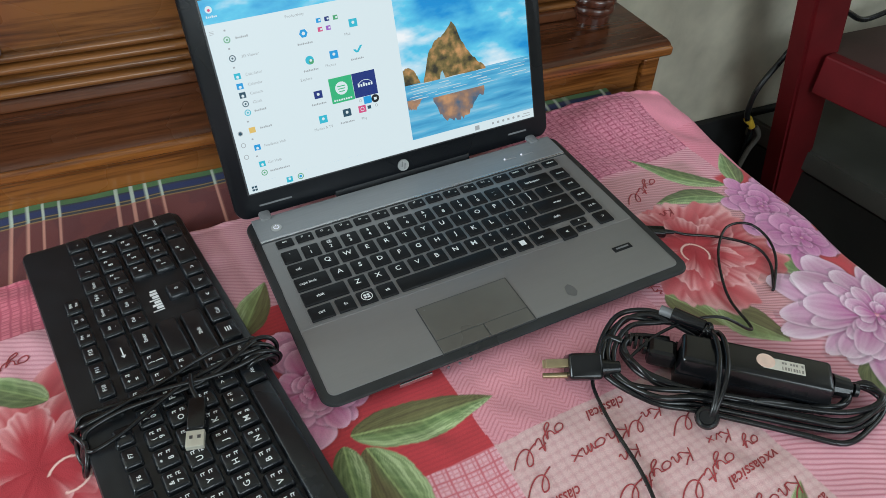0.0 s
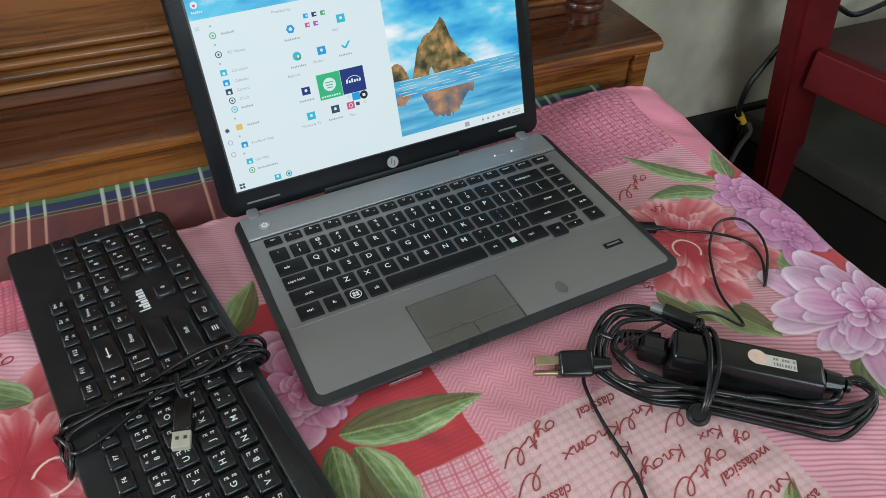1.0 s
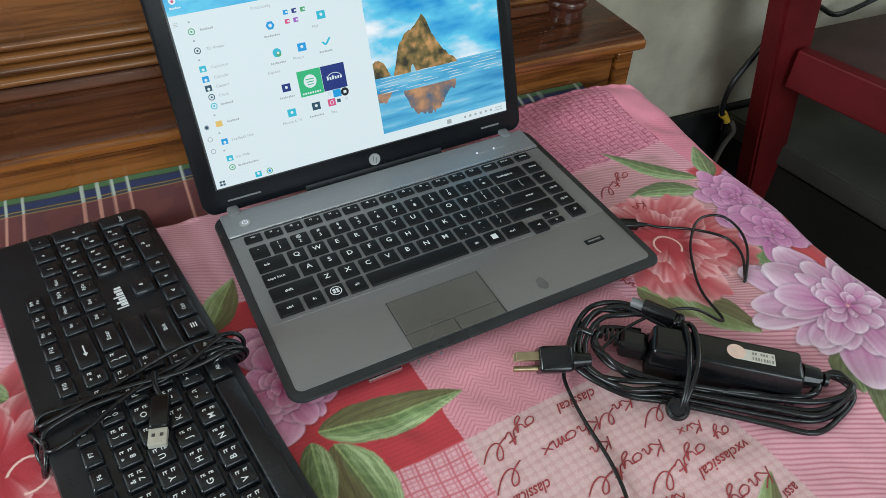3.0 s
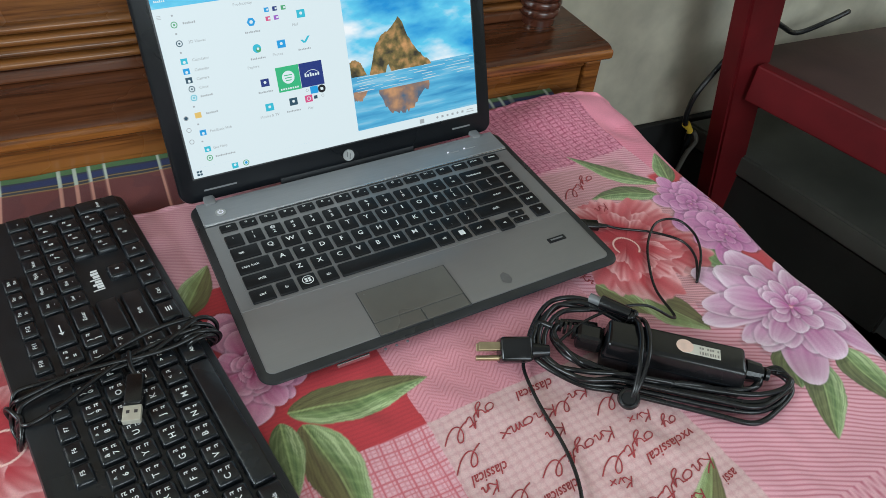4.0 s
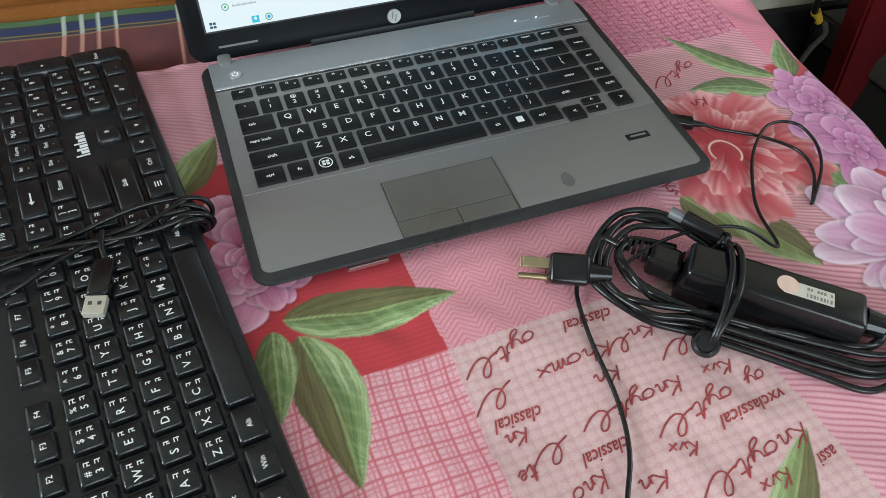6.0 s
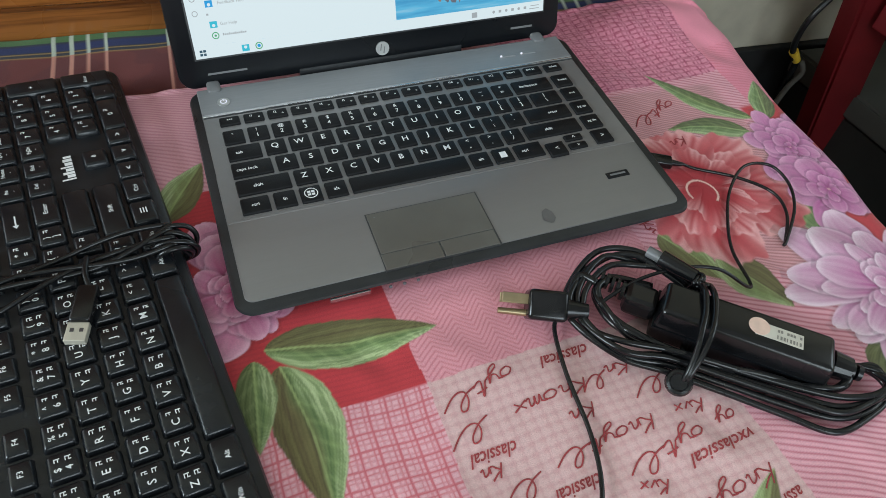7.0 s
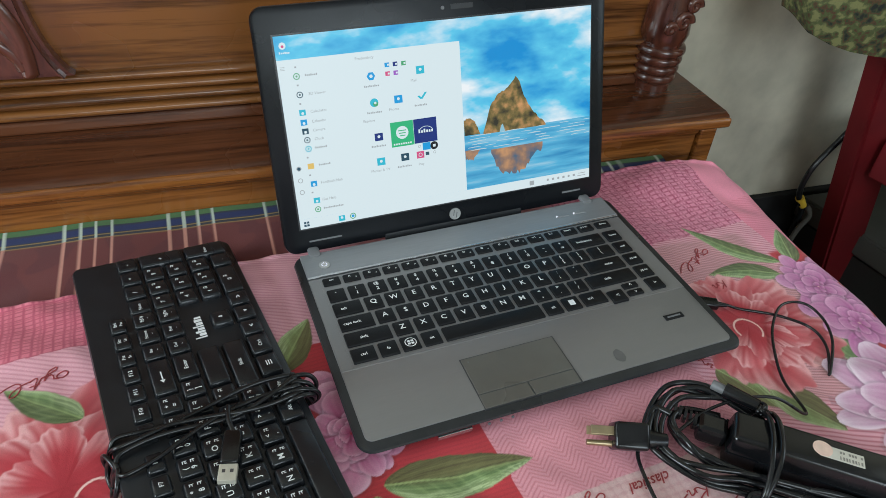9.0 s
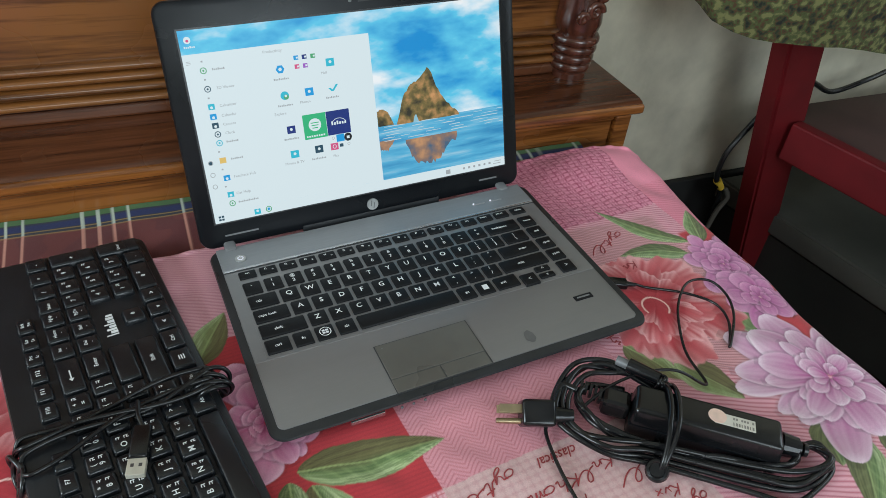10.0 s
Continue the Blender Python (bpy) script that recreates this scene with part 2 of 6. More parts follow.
def sweep(bm, points, radius, res=3, closed=False):
    """Adds a round rod along a smooth line through the points."""
    p = [Vector(q) for q in points]
    n = len(p)
    line = []
    for i in range(n if closed else n - 1):
        a, b, c, d = (p[(i + k) % n] if closed else p[min(max(i + k, 0), n - 1)] for k in (-1, 0, 1, 2))
        for k in range(6):
            t = k / 6
            line.append(0.5 * ((2 * b) + (c - a) * t + (2 * a - 5 * b + 4 * c - d) * t * t + (3 * b - a - 3 * c + d) * t ** 3))
    if not closed:
        line.append(p[-1])
    m, sides = len(line), 4 + 2 * res
    rows = []
    up = Vector((0.13, 0.21, 0.97))
    for i in range(m):
        d = (line[(i + 1) % m] - line[i - 1]) if closed else (line[min(i + 1, m - 1)] - line[max(i - 1, 0)])
        d.normalize()
        s = d.cross(up)
        if s.length < 1e-4:
            s = d.orthogonal()
        s.normalize()
        up = s.cross(d).normalized()
        rows.append([bm.verts.new(line[i] + radius * (s * math.cos(2 * math.pi * k / sides) + up * math.sin(2 * math.pi * k / sides))) for k in range(sides)])
    for i in range(m if closed else m - 1):
        r0, r1 = rows[i], rows[(i + 1) % m]
        for k in range(sides):
            bm.faces.new((r0[k], r0[(k + 1) % sides], r1[(k + 1) % sides], r1[k]))
    if not closed:
        bm.faces.new(rows[0][::-1])
        bm.faces.new(rows[-1])
    for f in bm.faces:
        f.smooth = True
    return bm


def tube(name, points, radius, mat, parent=None, label="", res=3, closed=False):
    return part(name, sweep(bmesh.new(), points, radius, res, closed), mat, parent, label)


LETTERS = {}


def letters(text, size, shear=0.0, thin=0.0):
    """A flat mesh of a word in the built-in font, centred."""
    key = (text, size, shear, thin)
    if key not in LETTERS:
        cu = bpy.data.curves.new("word", "FONT")
        cu.body, cu.size, cu.align_x, cu.align_y, cu.shear, cu.resolution_u = text, size, "CENTER", "CENTER", shear, 2
        cu.offset = -thin
        tmp = bpy.data.objects.new("word", cu)
        LETTERS[key] = bpy.data.meshes.new_from_object(tmp)
        bpy.data.objects.remove(tmp)
    return LETTERS[key]


def add_word(bm, text, size, m, shear=0.0, index=0, thin=0.0):
    me = letters(text, size, shear, thin)
    n0, f0 = len(bm.verts), len(bm.faces)
    bm.from_mesh(me)
    bm.verts.ensure_lookup_table()
    bm.faces.ensure_lookup_table()
    bmesh.ops.transform(bm, matrix=m, verts=bm.verts[n0:])
    for f in bm.faces[f0:]:
        f.material_index = index
    return bm


def flat(bm, x0, x1, y0, y1, z, index=0):
    f = bm.faces.new([bm.verts.new(p) for p in ((x0, y0, z), (x1, y0, z), (x1, y1, z), (x0, y1, z))])
    f.material_index = index
    return f


def disc(bm, x, y, z, r, index=0, seg=16):
    f = bm.faces.new([bm.verts.new((x + r * math.cos(2 * math.pi * k / seg), y + r * math.sin(2 * math.pi * k / seg), z)) for k in range(seg)])
    f.material_index = index
    return f


BED = pose(0.505, 0.142, 0, 0, 0, -5.2)
FLOOR_Z = -0.46


# ---- room ----
def structure(name, bm, mat, label, m=BED, category="wall"):
    ob = part(name, bm, mat, None, label, m)
    return tagged(ob, label, category, kind="structure")


structure("floor", box(-3, 1.8, -3.0, 0.13, FLOOR_Z - 0.1, FLOOR_Z), M["floor"], "dark smooth cement floor of the bedroom", category="floor")
structure("wall_north", box(-3, 1.9, 0.135, 0.25, FLOOR_Z, 2.3), M["wall"], "beige painted plaster wall with faint stains")
# near-black band over the lowest part of the wall
structure("baseboard", box(-3, 1.8, 0.123, 0.134, FLOOR_Z, -0.183, 0.002), M["skirting"], "black painted skirting band along the wall", category="baseboard")
# unseen walls and ceiling close the room; their window openings are added for the lamps
wb = bmesh.new()
for seg in ((-3.0, -1.65, FLOOR_Z, 2.3), (-0.2, 0.13, FLOOR_Z, 2.3), (-1.65, -0.2, FLOOR_Z, 0.55), (-1.65, -0.2, 1.8, 2.3)):
    box(1.8, 1.9, seg[0], seg[1], seg[2], seg[3], bm=wb)
structure("wall_east", wb, M["wall"], "beige plaster side wall with a window opening")
structure("ceiling", box(-3, 1.9, -3.1, 0.25, 2.304, 2.4), M["ceiling"], "whitewashed flat ceiling", category="ceiling")
wb = bmesh.new()
for seg in ((-3.0, -0.5, FLOOR_Z, 2.3), (1.4, 1.9, FLOOR_Z, 2.3), (-0.5, 1.4, FLOOR_Z, 0.2), (-0.5, 1.4, 1.75, 2.3)):
    box(seg[0], seg[1], -3.12, -3.0, seg[2], seg[3], bm=wb)
structure("wall_south", wb, M["wall"], "plaster wall with a wide window opening")
wb = bmesh.new()
for seg in ((-3.0, -1.6, FLOOR_Z, 2.3), (0.0, 0.25, FLOOR_Z, 2.3), (-1.6, 0.0, FLOOR_Z, 0.25), (-1.6, 0.0, 1.7, 2.3)):
    box(-3.12, -3.0, seg[0], seg[1], seg[2], seg[3], bm=wb)
structure("wall_west", wb, M["wall"], "plaster wall with a window opening")

# ---- bed ----
bed = thing("bed", "varnished wooden bed with carved headboard and broad ledge", "bed", BED)
ZL = 0.054
lip = [(0.125, ZL), (0.012, ZL), (0.004, ZL - 0.002), (-0.001, ZL - 0.007), (-0.002, ZL - 0.012), (0.002, ZL - 0.018), (0.008, ZL - 0.020), (0.125, ZL - 0.020)]
smooth(part("ledge", extrude_profile(lip, -1.65, 0.0), M["ledge"], bed, "dark varnished ledge board with rounded nosing"), 50)
# front edge in a lighter, more orange timber than the ledge
part("nosing", box(-1.65, 0.0015, -0.0035, 0.004, ZL - 0.016, ZL - 0.0035, 0.004, 3), M["timber"], bed, "worn orange front edge")
part("apron_panel", box(-1.6, -0.032, 0.014, 0.03, -0.30, ZL - 0.02), M["timber"], bed, "orange grained drawer front panel")
part("apron_stile", box(-0.030, -0.006, 0.008, 0.03, -0.45, ZL - 0.0205, 0.003), M["timber"], bed)
part("apron_rail", box(-1.6, -0.031, 0.010, 0.026, ZL - 0.028, ZL - 0.0203, 0.002), M["timber"], bed)
part("end_panel", box(-0.024, -0.006, 0.031, 0.122, -0.45, ZL - 0.0205, 0.002), M["timber"], bed)
part("base_moulding", box(-1.6, -0.075, 0.096, 0.112, ZL, ZL + 0.015, 0.004, 3), M["ledge"], bed)
for k in range(4):
    z = ZL + 0.0205 + 0.0122 * k
    a = [(0.102 - 0.0085 * math.sin(math.pi * i / 8), z - 0.0055 * math.cos(math.pi * i / 8)) for i in range(9)]
    smooth(part("reed", extrude_profile(a + [(0.108, z + 0.0055), (0.108, z - 0.0055)], -1.6, -0.072), M["panel"], bed), 60)
part("back_panel", box(-1.6, -0.04, 0.104, 0.118, ZL, 0.75), M["panel"], bed, "flat grained back panel")
# carved bracket: a scrolled block with a hollow right flank
prof = [(-1.1, 0.118), (-0.716, 0.118)] + [(-0.716 - 0.03 * math.sin(radians(90 * i / 10)), 0.118 + 0.11 * (i / 10) ** 1.5) for i in range(1, 11)] + [(-0.75, 0.30), (-1.1, 0.30)]
cb = bmesh.new()
f0 = [cb.verts.new((x, 0.084, z)) for x, z in prof]
f1 = [cb.verts.new((x, 0.103, z)) for x, z in prof]
cb.faces.new(f0)
for i in range(len(prof)):
    cb.faces.new((f0[i], f1[i], f1[(i + 1) % len(prof)], f0[(i + 1) % len(prof)]))
bmesh.ops.recalc_face_normals(cb, faces=list(cb.faces))
bmesh.ops.bevel(cb, geom=[e for e in cb.edges if abs(e.verts[0].co.y - 0.084) < 1e-5 and abs(e.verts[1].co.y - 0.084) < 1e-5], offset=0.006, segments=3, affect="EDGES")
part("carved_bracket", cb, M["carved"], bed, "dark carved scroll bracket")
for k in range(4):
    pts = []
    for i in range(10):
        a = radians(-20 + 14 * i)
        r = 0.05 + 0.035 * k
        pts.append((-0.80 + r * math.cos(a) * 0.9 - 0.03 * k, 0.083, 0.125 + r * math.sin(a) * 0.8 + 0.004 * k))
    tube("carved_rib", [p for p in pts if p[2] > 0.122 and p[0] < -0.748], 0.007, M["carved"], bed)
# turned post with rings, a flared cup and scroll carving
rings = [(0.030, 0.0), (0.031, 0.010), (0.027, 0.014)]
z = 0.014
for k in range(4):
    r = 0.031 + 0.0018 * k
    for i in range(1, 9):
        a = math.pi * i / 8
        rings.append((r + 0.0058 * math.sin(a), z + 0.0155 * (1 - math.cos(a)) / 2))
    z += 0.0155
rings += [(0.034, z + 0.001), (0.037, z + 0.008), (0.040, z + 0.02), (0.0385, z + 0.04), (0.035, z + 0.07), (0.03, z + 0.11), (0.028, z + 0.25), (0.0, z + 0.25)]
smooth(part("turned_post", lathe([(r * 0.74, h * 0.76) for r, h in rings[:-1]], 36), M["carved"], bed, "turned dark post with four rings", pose(-0.058, 0.094, ZL)))
for k, (dx, dz, r) in enumerate(((0.004, 0.118, 0.013), (-0.017, 0.108, 0.008), (0.016, 0.142, 0.010))):
    pts = [(-0.058 + dx * 0.75 + 0.8 * r * (1 - i / 22) * math.cos(0.5 * i), 0.094 - 0.029 + 0.003 * (i / 20), ZL + dz * 0.78 + 0.8 * r * (1 - i / 22) * math.sin(0.5 * i)) for i in range(18)]
    tube("scroll", pts, 0.0042, M["carved"], bed)
part("side_rail", box(-0.082, -0.060, -1.9, 0.0, -0.20, -0.06, 0.004), M["ledge"], bed, "dark bed side rail")
part("mattress_base", box(-1.6, -0.085, -1.9, 0.0, -0.20, -0.012, 0.01), M["ledge"], bed)


# ---- printed cloth ----
def cloth(name, xs, ys, place, colour, mat, label, category):
    """A sheet of quads over xs by ys; place gives the points and colour the print."""
    gx, gy = np.meshgrid(xs, ys)
    pts = place(gx, gy)
    col = colour(gx, gy)
    ny, nx = gx.shape
    me = bpy.data.meshes.new(name)
    me.vertices.add(nx * ny)
    me.vertices.foreach_set("co", pts.reshape(-1).astype(np.float32))
    i = np.arange((ny - 1) * (nx - 1))
    a = (i // (nx - 1)) * nx + i % (nx - 1)
    quads = np.stack([a, a + 1, a + nx + 1, a + nx], 1).reshape(-1)
    me.loops.add(len(quads))
    me.loops.foreach_set("vertex_index", quads.astype(np.int32))
    me.polygons.add(len(i))
    me.polygons.foreach_set("loop_start", (np.arange(len(i)) * 4).astype(np.int32))
    me.polygons.foreach_set("use_smooth", np.ones(len(i), bool))
    me.update(calc_edges=True)
    at = me.color_attributes.new("print", "FLOAT_COLOR", "POINT")
    rgba = np.ones((nx * ny, 4), np.float32)
    rgba[:, :3] = col.reshape(-1, 3)
    at.data.foreach_set("color", rgba.reshape(-1))
    me.materials.append(mat)
    return tagged(new(name, me), label, category)


def waves(x, y, seed, size):
    """Soft uneven folds as a sum of sines."""
    r = np.random.RandomState(seed)
    z = np.zeros_like(x)
    for k in range(9):
        a, f, p = r.uniform(0, 2 * np.pi), r.uniform(0.5, 2.2) / size, r.uniform(0, 6.28)
        z += np.sin(2 * np.pi * f * (x * np.cos(a) + y * np.sin(a)) + p) / (0.6 + f * size)
    return z / 4


def step(a, b, x):
    t = np.clip((x - a) / (b - a), 0, 1)
    return t * t * (3 - 2 * t)


def blend(col, c, k):
    return col + (np.asarray(c) - col) * k[..., None]


def lines(u, period, width, soft=0.0006):
    """Stripes across u: 1 on the line."""
    d = np.abs((u / period) % 1 - 0.5) * period
    return 1 - step(width / 2 - soft, width / 2 + soft, 0.5 * period - d)


LINE = lin(188, 74, 100)
PINK, PALE, ROSE, RED, DEEP = lin(222, 138, 154), lin(236, 180, 190), lin(205, 84, 104), lin(198, 56, 64), lin(160, 42, 56)
MAUVE, LILAC, WHITE = lin(182, 86, 148), lin(232, 172, 205), lin(246, 216, 226)
GREEN, LIME, OLIVE = lin(66, 92, 46), lin(158, 180, 118), lin(118, 120, 74)


def leaf(col, x, y, base, tip, width, dark=GREEN, light=LIME, bend=0.0, side=1, brown=0.6):
    """A painted leaf: long streaks beside the rib, one half brown and dull, the other pale towards its edge."""
    bx, by = base
    dx, dy = tip[0] - bx, tip[1] - by
    ln = math.hypot(dx, dy)
    t = ((x - bx) * dx + (y - by) * dy) / ln / ln
    s = side * ((-(x - bx) * dy + (y - by) * dx) / ln - bend * ln * np.sin(np.pi * np.clip(t, 0, 1)))
    tc = np.clip(t, 0, 1)
    lobe = 0.98 + 0.022 * np.sin(tc * ln * 240 + bx * 90) + 0.035 * ((tc * ln / 0.0075) % 1)
    w = width * np.sin(np.pi * tc ** 0.72) ** 0.85 * lobe + 1e-6
    k = (1 - step(w - 0.0008, w + 0.0005, np.abs(s))) * (t > 0) * (t < 1)
    a = s / w
    patch = waves(x + bx, y, int(abs(bx) * 1000) + 2, 0.05)
    fan = a * (1.0 - 0.25 * tc) + 0.55 * tc
    streak = 0.5 + 0.22 * np.sin(fan * 19 + 3.5 * patch + 1.3 * np.sin(tc * 5)) + 0.18 * np.sin(fan * 53 + 3.0 * np.sin(tc * 7 + a * 3)) + 0.10 * np.sin(fan * 31 - 4 * tc)
    rib = (0.5 + 0.5 * np.sin((tc * ln - 0.9 * np.abs(s)) / 0.0125 * 2 * np.pi + 2 * patch)) ** 4
    green = np.asarray(dark) + (np.asarray(light) - np.asarray(dark)) * np.clip(0.30 + 0.45 * (streak - 0.5) + 0.20 * rib + 0.25 * a, 0, 1)[..., None]
    dull = np.asarray(lin(92, 76, 50)) + (np.asarray(lin(122, 114, 70)) - np.asarray(lin(92, 76, 50))) * streak[..., None]
    c = green + (dull - green) * (brown * step(0.30, -0.25, a + 0.25 * patch))[..., None]
    pale = step(0.30, 0.70, a + 0.35 * patch + 0.12 * np.sin(tc * 8)) * (0.25 + 0.75 * step(0.35, 0.75, streak))
    c = c + (np.asarray(lin(208, 220, 170)) - c) * (0.62 * pale)[..., None]
    c = c + (np.asarray(lin(178, 196, 128)) - c) * (0.7 * (1 - step(0.0004, 0.0011, np.abs(s))) * (1 - 0.6 * tc))[..., None]
    c = c * (1 - 0.22 * step(0.86, 1.0, np.abs(a)))[..., None]
    return blend(col, c, k)


def petal(col, x, y, cx, cy, ang, length, width, inner, outer, seed):
    """One painted petal with a soft shade behind it, deep at its root and nearly white along its rim."""
    dx, dy = x - cx, y - cy
    t = (dx * math.cos(ang) + dy * math.sin(ang)) / length
    s = (-dx * math.sin(ang) + dy * math.cos(ang)) - 0.10 * width * math.sin(seed * 3)
    tc = np.clip(t, 0.0, 1.0)
    w = width * np.sqrt(np.clip(np.sin(np.pi * tc ** 1.55 * 0.98 + 0.02), 0, 1)) * (1 + 0.05 * np.sin(tc * 11 + seed)) + 1e-6
    behind = (1 - step(w, w + 0.0042, np.abs(s))) * (t > 0) * (t < 1.07)
    col = col * (1 - 0.24 * behind)[..., None]
    k = (1 - step(w - 0.0010, w + 0.0005, np.abs(s))) * (t > 0) * (t < 1)
    a = s / w
    streak = 0.5 + 0.28 * np.sin(a * 7 + seed * 1.7 + 1.2 * np.sin(tc * 4 + seed)) + 0.22 * np.sin(a * 17 + seed * 2.9 + 2 * tc)
    rim = step(0.62, 0.98, np.maximum(np.abs(a), tc ** 3))
    lit = 0.5 + 0.5 * np.sin(seed * 5.1)
    tone = np.clip(0.05 + 0.62 * tc ** 1.1 + 0.26 * rim + 0.20 * lit * (a + 0.4) - 0.30 * streak * (1 - 0.6 * tc), 0, 1)
    mid = 0.55 * np.asarray(inner) + 0.45 * np.asarray(outer)
    lo = np.asarray(inner) + (mid - np.asarray(inner)) * np.clip(tone * 2, 0, 1)[..., None]
    c = lo + (np.asarray(outer) - lo) * np.clip(tone * 2 - 1, 0, 1)[..., None]
    return blend(col, c, k)


def flower(col, x, y, cx, cy, radius, inner, outer, seed, layers=(1.0, 0.82, 0.64, 0.46, 0.30, 0.17), squash=1.0, most=10, slim=1.0):
    r = random.Random(seed)
    reach = 1.25 * radius
    i0, i1 = np.searchsorted(x[0], (cx - reach, cx + reach))
    j0, j1 = np.searchsorted(y[:, 0], (cy - reach * squash, cy + reach * squash))
    whole, col = col, col[j0:j1, i0:i1]
    x, y = x[j0:j1, i0:i1], y[j0:j1, i0:i1]
    xx, yy = x, cy + (y - cy) / squash
    for j, q in enumerate(layers):
        n = max(5, most - j)
        off = r.uniform(0, 6.28)
        order = list(range(n))
        r.shuffle(order)
        for i in order:
            a = off + 2 * math.pi * i / n + r.uniform(-0.42, 0.42)
            q2 = q * r.uniform(0.62, 1.18)
            o = 0.10 * radius * q
            col = petal(col, xx, yy, cx + o * math.cos(a), cy + o * math.sin(a), a, radius * q2, radius * q2 * slim * 2.5 / n * r.uniform(0.8, 1.45), inner, outer, r.uniform(0, 9))
    whole[j0:j1, i0:i1] = col
    return whole


def ruffled(col, x, y, cx, cy, radius, seed, squash=1.0):
    """Wide red bloom: overlapping frilled petals, streaked, paling to the rim."""
    r = random.Random(seed)
    deep, mid, pale = (np.asarray(lin(*c)) for c in ((170, 30, 44), (204, 62, 72), (244, 190, 190)))
    dx, dy = x - cx, (y - cy) / squash
    rr, ang = np.hypot(dx, dy), np.arctan2(dy, dx)
    for count, size, half in ((8, 1.0, 0.62), (7, 0.80, 0.60), (6, 0.55, 0.62)):
        off = r.uniform(0, 6.28)
        for i in range(count):
            a = off + 2 * math.pi * i / count + r.uniform(-0.2, 0.2)
            p1, p2, p3 = r.uniform(0, 6), r.uniform(0, 6), r.uniform(0, 6)
            u = ((ang - a + math.pi) % (2 * math.pi) - math.pi) / (half * r.uniform(0.8, 1.1))
            u = u + 0.12 * np.sin(rr / radius * 5 + p1)
            rim = radius * size * r.uniform(0.84, 1.08) * np.sqrt(np.clip(1 - 0.62 * u * u, 0.02, 1)) * (1 + 0.035 * np.sin(u * 11 + p2) + 0.02 * np.sin(u * 23 + p3))
            q = rr / rim
            k = (1 - step(0.975, 1.01, q)) * (1 - step(0.94, 1.0, np.abs(u)))
            streak = 0.5 + 0.25 * np.sin(u * 13 + p3 + 1.5 * q) + 0.25 * np.sin(u * 29 + p1 + 3 * q)
            fold = 0.5 + 0.5 * np.sin(u * 5 + p2)
            lift = np.clip(step(0.5, 1.02, q) * (0.15 + 0.85 * streak * fold) + 0.45 * step(0.9, 1.0, q) * fold + 0.25 * step(0.3, 0.9, u) * step(0.2, 0.8, q), 0, 0.74)
            base = deep + (mid - deep) * np.clip(0.2 + 0.8 * q * (0.4 + 0.6 * streak) - 0.5 * step(0.5, 1.0, -u), 0, 1)[..., None]
            col = blend(col, base + (pale - base) * lift[..., None], k)
    return col


def bloom(col, x, y, cx, cy, radius, seed, squash=1.0):
    reach = 1.2 * radius
    i0, i1 = np.searchsorted(x[0], (cx - reach, cx + reach))
    j0, j1 = np.searchsorted(y[:, 0], (cy - reach * squash, cy + reach * squash))
    w = (slice(j0, j1), slice(i0, i1))
    col[w] = ruffled(col[w], x[w], y[w], cx, cy, radius, seed, squash)
    return col


def ring(col, x, y, cx, cy, r, a0, a1, c, w=0.0012):
    d = np.abs(np.hypot(x - cx, y - cy) - r)
    a = np.degrees(np.arctan2(y - cy, x - cx)) % 360
    k = (1 - step(w * 0.5, w, d)) * (((a - a0) % 360) < (a1 - a0))
    return blend(col, c, k)


